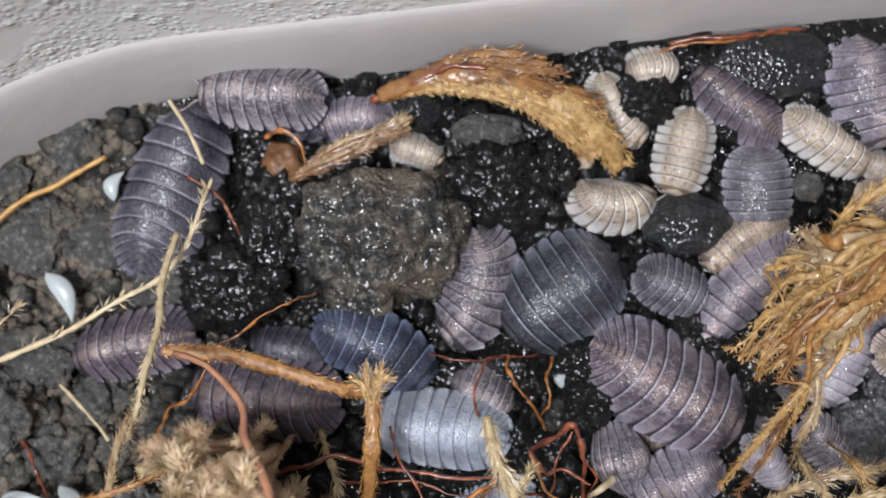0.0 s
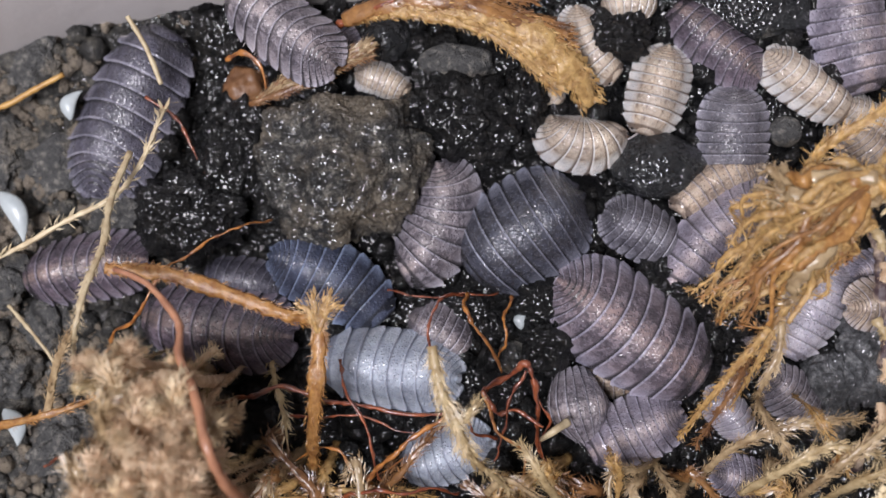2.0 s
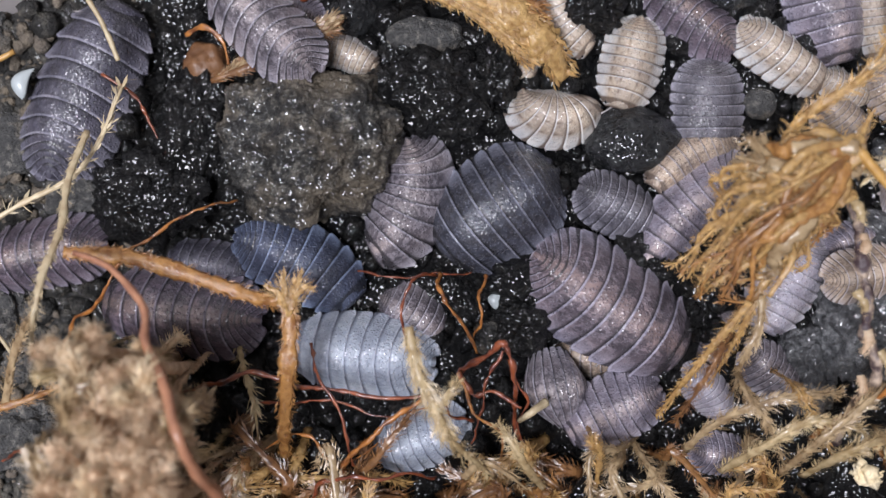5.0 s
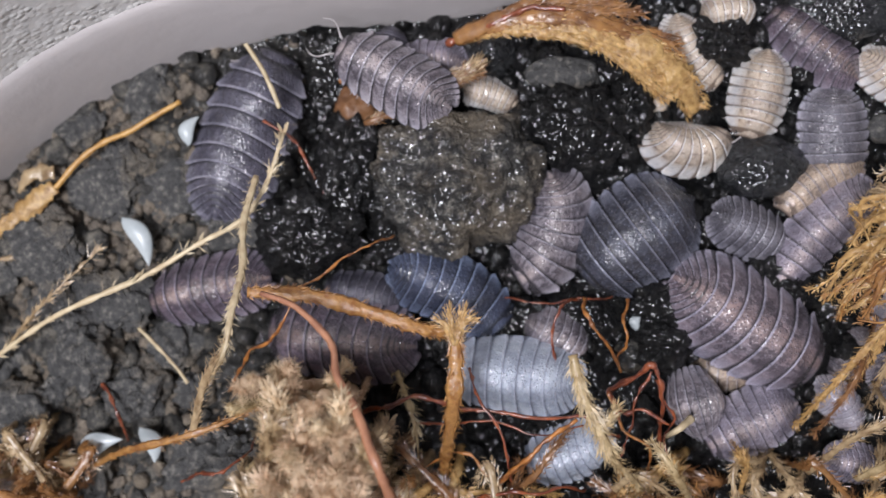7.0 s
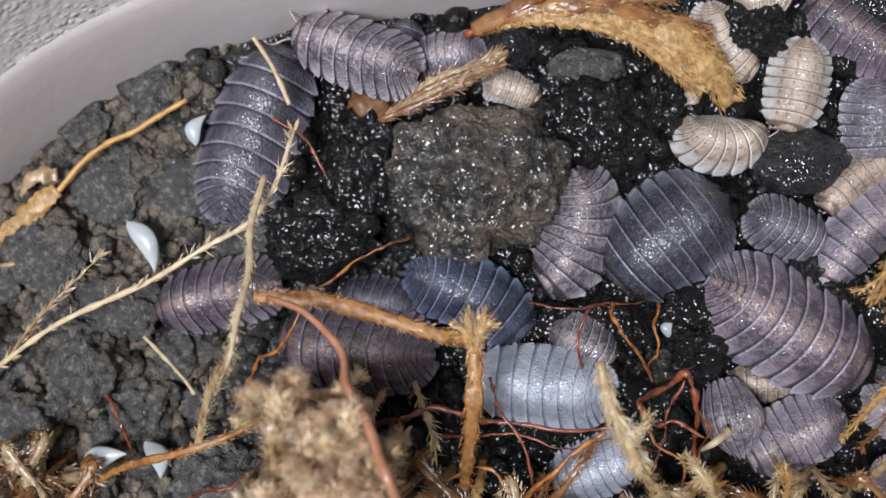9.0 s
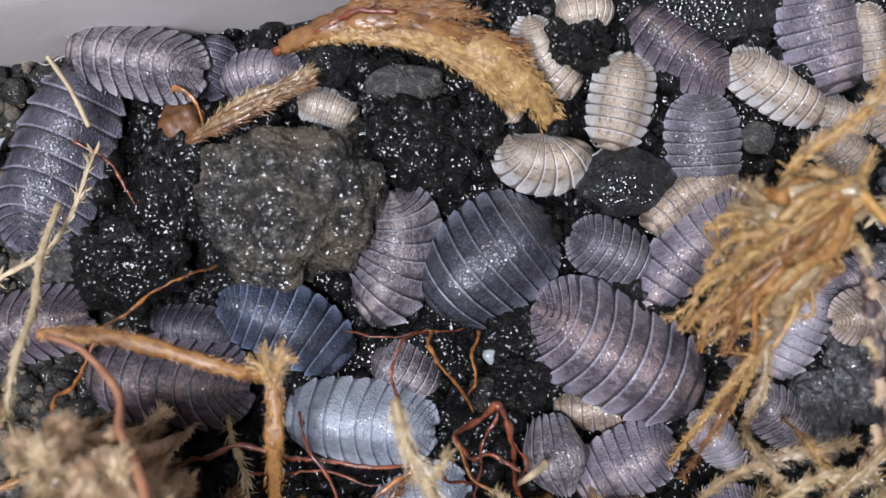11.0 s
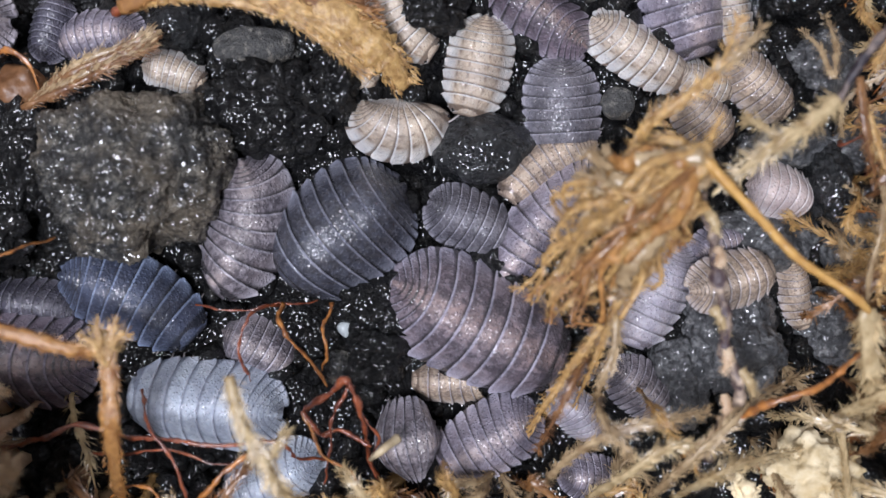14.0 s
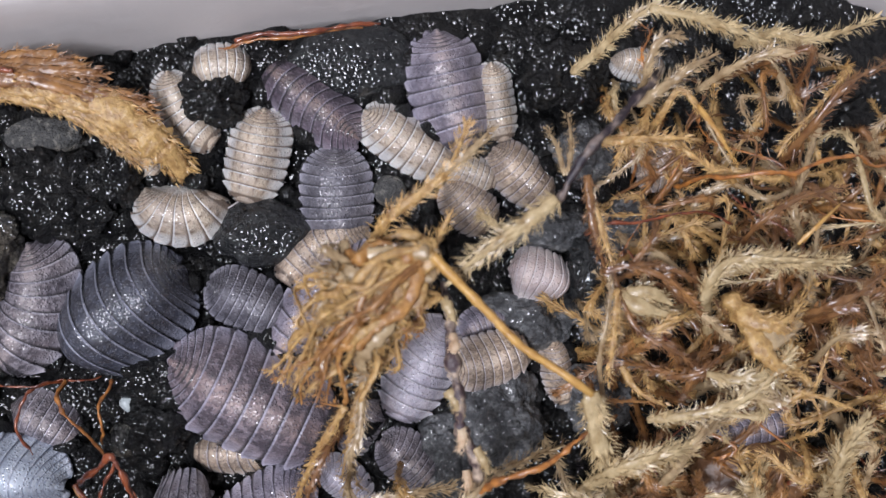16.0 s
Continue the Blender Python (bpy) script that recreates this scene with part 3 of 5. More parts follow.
mauve = woodlouse("large mauve-brown woodlouse with a pinkish back and frilled tail", MAUVE, 0, 0, 0, 13.9, 8.4, 4, z=0)
woodlouse("broad dark slate woodlouse with black mottling", SLATE, 9.4, 15.1, -144, 12.8, 8.9, 10, curl=30, arch=0.52)
woodlouse("rose-grey woodlouse bent sideways on wet soil", ROSE, 2.7, 15.5, -104, 10.4, 6.2, -86)
woodlouse("slate-blue woodlouse with a wet frilled tail", BLUE, -5.9, 10.9, -27, 11.0, 6.0, -38)
pale_blue = woodlouse("pale blue woodlouse with smooth broad plates", PALE_BLUE, 0, 0, 0, 11.3, 6.5, 3, z=0, flare=0.0)
woodlouse("small grey woodlouse curled under a red root", ROSE, 2.8, 6.9, -31, 7.0, 4.4, -20, curl=40, z=-0.6)
rolled = woodlouse("tan-mauve woodlouse half rolled up", ROSE, 0, 0, 0, 7.4, 6.2, 20, curl=85, z=0)
beside = woodlouse("lilac-grey woodlouse lying beside a rolled one", LILAC, 0, 0, 0, 8.2, 5.4, 7, z=0)
woodlouse("small tan woodlouse tucked under a larger one", TAN, 17.4, 4.0, -178, 7.3, 3.8, -13, z=-1.2)
woodlouse("small slate-grey woodlouse with a fan tail", GREY, 18.3, 15.4, -28, 7.0, 4.7, -2)
woodlouse("lilac woodlouse lying over a tan one", LILAC, 23.9, 15.6, -136, 11.4, 4.7, 34, z=0.6)
woodlouse("tan woodlouse with chequered plates", TAN, 24.0, 19.4, -150, 8.2, 3.7, 45, roll=-10)
woodlouse("grey woodlouse with ridged plates and a pale midline", GREY, 25.2, 23.2, -89, 8.0, 5.7, 3, arch=0.3)
woodlouse("white woodlouse with thin brown plate lines", CREAM, 19.3, 26.5, -103, 7.6, 4.9, -8, feelers=True)
woodlouse("cream woodlouse folded double, head beside tail", CREAM, 13.3, 22.0, -8, 7.2, 4.7, 150, arch=0.62)
woodlouse("purple woodlouse with a tan stripe down its back", PLUM, 23.7, 30.1, 140, 9.2, 4.5, -7)
woodlouse("dark violet woodlouse lying behind a golden moss stem", SLATE_PURPLE, -12.6, 10.4, 170, 7.4, 3.9, 6, z=-0.8)
woodlouse("small dark plum woodlouse by the tub wall", SLATE_PURPLE, -11.0, 30.0, 75, 5.0, 3.2, 0)
woodlouse("cream woodlouse with frilled pale edges", CREAM, 30.6, 27.2, -35, 8.5, 4.2, 15)
woodlouse("lilac-brown woodlouse near the tub wall", LILAC, 33.9, 31.2, -78, 9.6, 6.2, 10)
woodlouse("cream woodlouse rolled with its white edge out", CREAM, 16.7, 33.0, 4, 6.2, 4.3, -50, curl=70)
woodlouse("white bent woodlouse under brown moss", CREAM, 13.8, 29.9, -59, 7.0, 3.7, 50)
woodlouse("small pale woodlouse beside the big rock", CREAM, -2.5, 26.7, -19, 4.8, 3.1, -25)
woodlouse("small lilac-grey woodlouse by the tub wall", LILAC, -7.4, 29.4, -174, 6.2, 4.2, 33)
woodlouse("long dark slate-purple woodlouse on pale soil", SLATE_PURPLE, -22.8, 23.4, 69, 15.2, 8.0, -10, arch=0.36)
woodlouse("plum-brown woodlouse behind a dry straw", PLUM, -25.4, 11.0, 192, 10.6, 5.6, 10)
woodlouse("dark plum woodlouse under a golden moss stem", PLUM, -14.4, 6.7, 174, 12.6, 7.0, -4)
woodlouse("pale blue woodlouse partly buried in moss", PALE_BLUE, 3.9, -2.4, -159, 7.6, 4.9, -10)
woodlouse("small white woodlouse showing its pale side", PALE_LILAC, 25.4, 1.6, -46, 5.0, 3.2, -80)
woodlouse("lilac woodlouse on a grey stone", PALE_LILAC, 31.3, 10.0, -118, 8.6, 5.2, 7)
woodlouse("small grey woodlouse between moss stems", ROSE, 26.7, 5.6, -130, 5.2, 3.4, -2, z=-1)
woodlouse("tan woodlouse under a moss sprig", TAN, 39.2, 24.5, -45, 6.2, 4.0, 12)
woodlouse("small tan woodlouse under golden moss", TAN, 35.2, 22.3, -46, 5.0, 4.0, 4)
woodlouse("tiny white woodlouse tucked beside a cream one", CREAM, 35.3, 24.8, -24, 4.6, 3.2, 11)
woodlouse("rosy cream woodlouse rolled up in a hollow", PALE_ROSE, 40.3, 16.7, -22, 7.0, 4.4, -30, curl=80, z=0.8)
woodlouse("small tan woodlouse on a dark stone", TAN, 36.2, 10.6, 15, 6.4, 4.2, 17, z=2.4)
woodlouse("tiny pale woodlouse under a root", LILAC, 36.2, 13.2, 17, 4.2, 3.1, -34)
woodlouse("slim tan woodlouse by a dark stone", TAN, 41.7, 9.5, -79, 5.4, 2.7, 9)
woodlouse("small striped grey woodlouse", ROSE, 30.0, 3.2, -41, 5.2, 4.1, -11)
woodlouse("white woodlouse half hidden by far moss", CREAM, 48.6, 32.9, -14, 4.4, 2.8, -24)
woodlouse("tan woodlouse buried under moss", TAN, 50.5, 25.0, 23, 5.2, 3.6, 9)
woodlouse("tiny white woodlouse under brown moss", CREAM, 10.6, 26.2, -45, 3.4, 2.4, 7)
woodlouse("pale lilac woodlouse deep in pale moss", LILAC, 26.4, -3.2, -9, 4.8, 3.4, -9)
woodlouse("slim cream woodlouse beside a lilac-brown one", CREAM, 37.6, 30.2, -82, 6.4, 3.0, 8, z=0.2)
woodlouse("bluish-grey woodlouse deep under the moss", LILAC, 56.6, 4.6, 12, 6.0, 3.8, 5)
crawler = woodlouse("mauve-grey woodlouse walking over brown debris", ROSE, 0, 0, 0, 10.6, 5.6, 0, z=0, feelers=True)


# ---- stones and soil crumbs ----
def stone(name, label, category, mat, x, y, size, seed, rough=0.28, fine=0.05, z=None, detail=5, turn=0.0, group="", pit=0.0):
    """size: full extents in millimetres; it sits a little sunk into the soil."""
    verts, faces = lump_mesh(detail, seed, rough, tuple(s / 2 for s in size), fine, pit)
    if z is None:
        z = ground_height(x, y) + size[2] * 0.22
    ob = mesh_part(name, verts, faces, mat)
    ob.matrix_basis = pose(x * MM, y * MM, z * MM, 0, 0, turn)
    return tagged(ob, label, category, group)


stone("lava_rock", "big wet grey-brown lava rock with a pitted surface", "rock", LAVA, -5.4, 19.4, (13.8, 12.0, 7.8), 5, 0.34, 0.06, z=1.3, detail=7, pit=0.12)
stone("stone", "smooth oval wet black stone", "stone", BLACK_STONE, 19.6, 20.5, (7.6, 5.2, 4.4), 8, 0.14, 0.015)
stone("stone", "flat dark wet slab of stone by the tub wall", "stone", BLACK_STONE, 27.0, 33.6, (10, 5.6, 2.6), 9, 0.16, 0.012)
stone("stone", "rough dark grey stone under twigs", "stone", PALE_STONE, 37.2, 6.2, (7.0, 8.6, 6.4), 12, 0.34, 0.08, pit=0.25)
stone("stone", "dark stone edging a hollow", "stone", PALE_STONE, 39.6, 13.3, (7.0, 4.8, 4.4), 14, 0.3, 0.07, pit=0.2)
stone("stone", "dark curved stone round a hollow", "stone", BLACK_STONE, 44.2, 17.0, (3.4, 6.4, 4.6), 15, 0.25, 0.04)
stone("stone", "dark grey rough stone above a hollow", "stone", PALE_STONE, 41.2, 20.2, (6.4, 3.2, 4.0), 22, 0.3, 0.06, pit=0.2)
stone("stone", "grey gritty stone under a lichen twig", "stone", PALE_STONE, 33.2, 3.4, (4.6, 6.6, 4.0), 23, 0.3, 0.06, pit=0.2)
stone("stone", "dull grey stone beside moss stems", "stone", PALE_STONE, 46.2, 12.6, (4.8, 6.4, 4.0), 24, 0.3, 0.06, pit=0.2)
stone("stone", "grey stone half covered by moss stalks", "stone", PALE_STONE, 47.6, 20.4, (5.4, 5.0, 3.8), 25, 0.3, 0.06, pit=0.2)
stone("stone", "grey stone under thin golden shoots", "stone", PALE_STONE, 44.6, 7.2, (5.2, 5.6, 3.6), 26, 0.3, 0.06, pit=0.2)
stone("stone", "dull grey stone by the dark twig", "stone", PALE_STONE, 44.4, 26.0, (5.0, 4.6, 3.4), 27, 0.3, 0.06, pit=0.2)
stone("stone", "pale gritty pebble among red roots", "stone", LAVA, 9.0, 5.3, (2.8, 2.6, 2.2), 16, 0.3, 0.06, detail=4)
stone("stone", "small grey pebble beside a cream woodlouse", "stone", GREY_STONE, 29.3, 23.6, (2.6, 2.4, 2.2), 17, 0.12, 0.01, detail=4)
stone("stone", "grey elongated stone under brown moss", "stone", GREY_STONE, 3.4, 28.3, (6.4, 2.8, 2.8), 18, 0.18, 0.02, detail=4)
stone("stone", "dark stone beside the tub wall", "stone", BLACK_STONE, -2.2, 30.0, (4.0, 3.4, 3.2), 19, 0.2, 0.02, detail=4)
stone("soil_ball", "round brown ball of wet soil", "soil", BARK, -13.6, 26.0, (3.6, 3.4, 3.0), 21, 0.2, 0.04, detail=4)
for label, x, y, sx, sy, seed in (("glistening black lump of wet soil", -14.2, 20.6, 6.2, 9.0, 31), ("black lump of wet soil under moss", 4.6, 23.8, 7.6, 7.4, 32), ("narrow black wet clod by the moss", 9.0, 25.6, 3.6, 5.0, 34),
                                  ("black wet clod beside the rock", -17.6, 15.6, 8.4, 7.0, 33),
                                  ("low wet clod of dark soil", 12.4, 9.2, 7.0, 6.0, 35), ("black wet clod beneath roots", 11.6, 6.6, 5.6, 5.0, 36),
                                  ("low wet clod under woodlice", 20.4, 11.6, 5.0, 5.4, 37), ("wet clod near the tub wall", 16.0, 30.6, 5.0, 4.4, 38), ("wet clod against the big rock", -11.6, 19.6, 4.6, 6.4, 41), ("wet clod at the foot of the big rock", -9.4, 14.6, 5.4, 3.6, 42), ("wet black clod behind the big rock", 0.4, 23.6, 4.4, 4.6, 43),
                                  ("wet clod below far moss", 43.0, 32.0, 7.0, 5.6, 39)):
    stone("soil_clod", label, "soil clod", SOIL, x, y, (sx, sy, 4.0), seed, 0.3, 0.09, pit=0.35, group="clods of wet soil")
for label, x, y, sx, sy, sz, seed in (("smooth dark grey pebble on bare soil", -35.7, 5.6, 6.2, 5.4, 4.2, 51), ("dark grey angular pebble on bare soil", -31.8, 2.2, 4.6, 5.2, 4.0, 52), ("rough dark pebble on bare soil", -41.0, 0.8, 5.6, 5.4, 4.4, 53),
                                      ("grey pebble below pale moss", -25.8, -3.2, 7.0, 5.4, 4.2, 54), ("small dark pebble on bare soil", -38.4, 2.6, 3.2, 2.8, 2.6, 55), ("dusty grey pebble on bare soil", -33.9, 19.8, 6.2, 6.6, 3.4, 56),
                                      ("dusty brown-grey pebble on bare soil", -39.4, 14.6, 6.4, 6.2, 3.6, 57), ("grey pebble under a straw", -33.6, 10.0, 6.2, 5.0, 3.4, 58), ("grey pebble beside a straw", -28.8, 6.2, 4.4, 4.4, 3.0, 59),
                                      ("dusty pebble by the wall", -30.8, 27.0, 5.0, 3.6, 3.0, 60), ("grey dusty pebble on bare soil", -28.6, 19.6, 4.6, 6.0, 3.0, 61), ("dark pebble in the corner", -44.4, 13.0, 4.6, 4.2, 3.6, 62),
                                      ("dark pebble by the moss", -44.0, 6.6, 5.4, 6.2, 4.0, 63), ("small grey pebble on bare soil", -36.9, 24.4, 4.6, 3.6, 2.8, 64), ("brownish pebble on bare soil", -27.4, 2.4, 3.0, 3.2, 2.6, 65),
                                      ("dark pebble at the edge", -36.0, -4.4, 6.0, 4.4, 3.6, 66), ("low grey pebble on bare soil", -38.4, 9.6, 4.2, 4.0, 3.0, 67), ("dusty flat pebble on bare soil", -23.6, 15.8, 4.6, 4.0, 2.6, 68)):
    stone("pebble", label, "pebble", GREY_STONE, x, y, (sx, sy, sz * (0.6 if y > 8 else 0.9)), seed, 0.42, 0.06, detail=5, pit=0.22, group="grey pebbles in the bare corner", turn=seed * 37 % 180)


def scatter(name, label, category, mat, count, low, high, box, seed, detail=1, rise=0.2, keep=None, flat=0.8):
    """Loose small pieces as one object."""
    rng = random.Random(seed)
    shapes = [lump_mesh(detail, k + seed, 0.4) for k in range(6)]
    verts, faces = [], []
    done = 0
    while done < count:
        x, y = rng.uniform(box[0], box[1]), rng.uniform(box[2], box[3])
        if keep and not keep(x, y, rng):
            continue
        done += 1
        r = low + (high - low) * rng.random() ** 3
        sv, sf = rng.choice(shapes)
        rot = Euler((rng.random() * 6, rng.random() * 6, rng.random() * 6)).to_matrix()
        base = len(verts)
        z = ground_height(x, y) + r * rise
        for p in sv:
            q = rot @ Vector(p)
            verts.append((x + q.x * r, y + q.y * r, z + q.z * r * flat))
        faces += [tuple(base + k for k in f) for f in sf]
    return tagged(mesh_part(name, verts, faces, mat), label, category, kind="stuff")


scatter("soil_crumbs", "crumbs of dark wet potting soil", "soil", SOIL, 2600, 0.25, 1.5, (-52, 66, -12, 36), 5)
scatter("grit", "pale grit and crumbs in the bare dry corner", "grit", GRIT, 4200, 0.12, 0.8, (-48, -18, -8, 33), 6, keep=lambda x, y, r: r.random() < bare(x, y) + 0.1)
scatter("water_droplets", "tiny water droplets on wet soil", "water", WATER, 1500, 0.07, 0.3, (-24, 62, -10, 35), 7, 1, 0.5)


def hull(label, x, y, z, length, width, turn, tilt, lean=0.0):
    """Half of an empty husk: an open curved shell with thickness."""
    verts, nu, nv = [], 12, 8
    for layer in (0, 1):
        for j in range(nv + 1):
            a = math.pi * j / nv
            for i in range(nu + 1):
                s = i / nu * 2 - 1
                r = (max(0.0, 1 - abs(s) ** 2.0)) ** 0.8 * width / 2 * (1 - 0.4 * s) * (1 - 0.14 * layer)
                verts.append((s * length / 2, -math.cos(a) * r - 0.42 * width * s * s, math.sin(a) * r * 0.55 + 0.25 * (1 - s * s)))
    n1, n2 = nu + 1, (nu + 1) * (nv + 1)
    faces = []
    for j in range(nv):
        for i in range(nu):
            a = j * n1 + i
            faces += [(a, a + 1, a + n1 + 1, a + n1), (a + n2, a + n1 + n2, a + n1 + 1 + n2, a + 1 + n2)]
    for i in range(nu):
        faces += [(i, i + n2, i + 1 + n2, i + 1), (nv * n1 + i, nv * n1 + i + 1, nv * n1 + i + 1 + n2, nv * n1 + i + n2)]
    ob = mesh_part("husk", verts, faces, HULL)
    ob.matrix_basis = pose(x * MM, y * MM, z * MM, lean, tilt, turn)
    return tagged(ob, label, "husk", "empty white husks")


hull("white half husk lying on grey soil", -31.0, 15.1, 1.6, 4.6, 1.7, -62, 5)
hull("pale bluish half husk beside a red root", -34.7, -1.6, 1.8, 4.4, 1.9, 28, -12)
hull("pale bluish half husk under a moss stem", -29.9, -1.6, 1.9, 3.2, 1.6, -70, 8)
hull("small cream curled husk beside a dark woodlouse", -27.2, 24.0, 1.9, 2.6, 1.3, 70, 0)
hull("small white husk chip on dark soil", 9.1, 8.2, 0.9, 1.5, 0.9, 70, 0)
hull("white husk in pale moss", -17.0, 3.4, 12.6, 1.6, 1.2, 20, 0)
stone("food_crumb", "cream crumbly lump of food", "food", CRUMB, 41.6, -2.8, (6.6, 5.2, 4.8), 71, 0.4, 0.14, z=2.6)
stone("food_crumb", "small cream crumb of food", "food", CRUMB, 37.6, -4.4, (2.2, 2.0, 2.0), 72, 0.4, 0.14, detail=4)
stone("bark_piece", "brown flat piece of bark under moss", "bark", BARK, 57.0, 1.0, (11, 6, 3.6), 73, 0.2, 0.04)


# ---- roots, straws and twigs ----
def strand(name, label, category, points, radius, mat, wobble=0.3, taper=0.5, group="", kink=0.2):
    path = [p + kink * Vector((noise.noise(p * 0.3), noise.noise(p * 0.3 + Vector((9, 4, 2))), 0.6 * noise.noise(p * 0.3 + Vector((3, 8, 5))))) + kink * 0.15 * Vector((noise.noise(p * 1.4), noise.noise(p * 1.4 + Vector((5, 1, 7))), 0)) for p in spline(points, 10)]
    verts, faces = tube(path, lambda t: radius * (1 - taper * t), 8, wobble)
    return tagged(mesh_part(name, verts, faces, mat), label, category, group)


def root(label, points, radius, mat=None, taper=0.4):
    return strand("root", label, "root", points, radius * 0.7, mat or RED_ROOT, 0.9, taper, "roots across the soil", 0.7)


root("glossy red root lying across a pale blue woodlouse", [(-14.4, 1, 3), (-10.2, 2.1, 6), (-8.1, 2.5, 6), (-4.5, 1.8, 6), (-1.2, 1, 7), (3.5, 1.2, 7), (5.6, 0.5, 6), (7.6, -1.1, 2)], 0.27)
root("thin red root crossing a pale blue woodlouse", [(-4.5, 4.8, 5.5), (-2.6, 1.2, 7), (-1.3, -2.5, 6), (-0.7, -4.9, 2)], 0.21)
root("flat orange-brown root ending in moss", [(-2.1, -4.7, 2), (-1.1, -2.9, 6), (1.1, -0.7, 7), (3.8, 0.9, 7)], 0.34, ORANGE_ROOT)
root("thick knotted red root", [(6.8, 2.6, 4), (8.4, 3.9, 6), (9.7, 5, 7), (10.4, 3.6, 6.5), (10.5, 0.5, 4), (11.2, -2.5, 1)], 0.32)
root("short red root branch", [(6.9, 2.9, 5), (7.9, 1.4, 5), (9.2, 1.7, 5.5), (10.8, 0.7, 5.5)], 0.26)
root("orange root stub on dark soil", [(4.8, 10.1, 2), (5.5, 8.5, 4), (6.2, 7, 4), (7.5, 4.2, 2)], 0.24, ORANGE_ROOT)
root("hooked orange root on dark soil", [(8, 10.2, 2), (8.2, 7.8, 4), (8, 6.4, 3.5), (7.3, 5.4, 2)], 0.21, ORANGE_ROOT)
root("long orange root arching over soil", [(-24.1, 2.6, 1), (-21.5, 5.3, 5), (-18.8, 7.8, 8), (-16.3, 11.3, 8.5), (-13.1, 13.7, 8), (-11.2, 14.6, 7), (-10.1, 15.1, 4)], 0.21, ORANGE_ROOT)
strand("root", "thick arched reddish-brown root above pale moss", "root", [(-18.8, 10.6, 13.0), (-15.7, 9.7, 14.0), (-13.4, 7.4, 15.5), (-12.4, 5.0, 17.0), (-10.8, 2.4, 18.5), (-9.5, -0.8, 19.5), (-8.5, -4.8, 14.0)], 0.2, RED_BROWN, 0.25, -0.9, "roots across the soil", 0.3)
root("thin rust root on wet soil", [(-20.5, 24.9, 3), (-17.9, 22.3, 2.2), (-16.6, 20.1, 2), (-14.2, 16.6, 1)], 0.18)
root("dark red root over a small grey woodlouse", [(4.6, 10.1, 1), (3.2, 9.5, 4), (2.4, 7.8, 4.5), (2.2, 6.6, 4.5), (2.5, 5.1, 2)], 0.21)
root("thin dark root on soil", [(-1.5, 9.6, 1), (1.4, 9.5, 2), (4.7, 10.1, 2), (7.1, 10.4, 1)], 0.13)
root("orange root slanting through moss", [(32.4, -1.4, 2), (34.9, 1.8, 9), (37.5, 4, 11), (40.6, 5.4, 11), (42.3, 6, 10), (45, 6, 4)], 0.37, ORANGE_ROOT)
root("thin red root in moss", [(43.9, 19.9, 3), (44.3, 20.3, 9), (47.2, 20.6, 9), (50.6, 21, 8), (54.3, 20.4, 4)], 0.21)
root("long brown-red root in moss", [(50.4, 22.9, 3), (52.7, 23.3, 8), (57.2, 23.6, 9), (61.6, 24.4, 8), (65.7, 24.2, 5)], 0.27, ORANGE_ROOT)
root("short red root beside a husk", [(-34.1, 3.2, 2), (-33, 1.3, 3), (-32.7, -0, 2.5), (-32.5, -1.8, 1)], 0.22)
root("thin red root between pebbles", [(-28.6, -5.3, 1), (-24.7, -3.6, 5), (-22.1, -2.3, 5), (-21.4, -1.3, 1)], 0.21)
root("curved red root in brown moss", [(-4.2, -6.6, 3), (-2.5, -5.2, 5), (-0.4, -4.5, 6), (2.8, -4.9, 5), (5.1, -5, 2)], 0.22)
root("thin red rootlet off a knotted root", [(9.6, 4.4, 6.2), (8.4, 2.2, 5.6), (8.6, 0.2, 5), (7.4, -2.4, 3)], 0.16)
root("thin rust rootlet beside a knotted root", [(6.9, 2.8, 5), (8.0, 0.2, 5), (9.4, -1.4, 5), (10.0, -4.0, 2)], 0.18, ORANGE_ROOT)
root("short red rootlet over soil", [(9.9, 3.8, 6), (11.2, 1.2, 5), (10.9, -0.8, 4), (12.2, -2.4, 3)], 0.14)
root("fine dark red rootlet in front of a pale blue woodlouse", [(-9.0, 0.4, 3), (-4.2, 0.6, 5), (0.4, 0.0, 6), (4.4, 0.4, 5.4)], 0.14)
root("short amber root among moss litter", [(-7.6, -3.0, 3), (-4.4, -2.0, 4), (-2.0, -3.4, 4.5), (0.8, -2.8, 3)], 0.16, ORANGE_ROOT)
root("reddish-brown root fibre along the tub wall", [(18.3, 34.9, 2.0), (20.9, 35.4, 2.6), (24.4, 35.5, 2.8), (29.1, 36.2, 2.0)], 0.34)
root("thin rust fibre along the tub wall", [(16.5, 34.3, 1.6), (20.0, 34.9, 2.4), (23.2, 35.3, 2.2), (27.4, 35.7, 1.6)], 0.2, ORANGE_ROOT)
strand("straw", "golden bare moss stalk slanting over stones", "straw", [(31.7, 18.9, 13), (32.9, 17.4, 13), (35.8, 14.2, 12.5), (39.1, 11.2, 12), (42.4, 8.8, 11), (44.7, 6.1, 3)], 0.33, YELLOW_STRAW, 0.25, 0.2)
strand("twig", "dark purple-brown twig with pale lichen", "twig", [(48.9, 31.1, 6), (46.2, 28.4, 11), (43.2, 25.5, 12.5), (40.4, 21.9, 12), (37.9, 19.7, 11.5), (36.2, 18.3, 9)], 0.32, DARK_TWIG, 0.7, 0.2, kink=0.6)
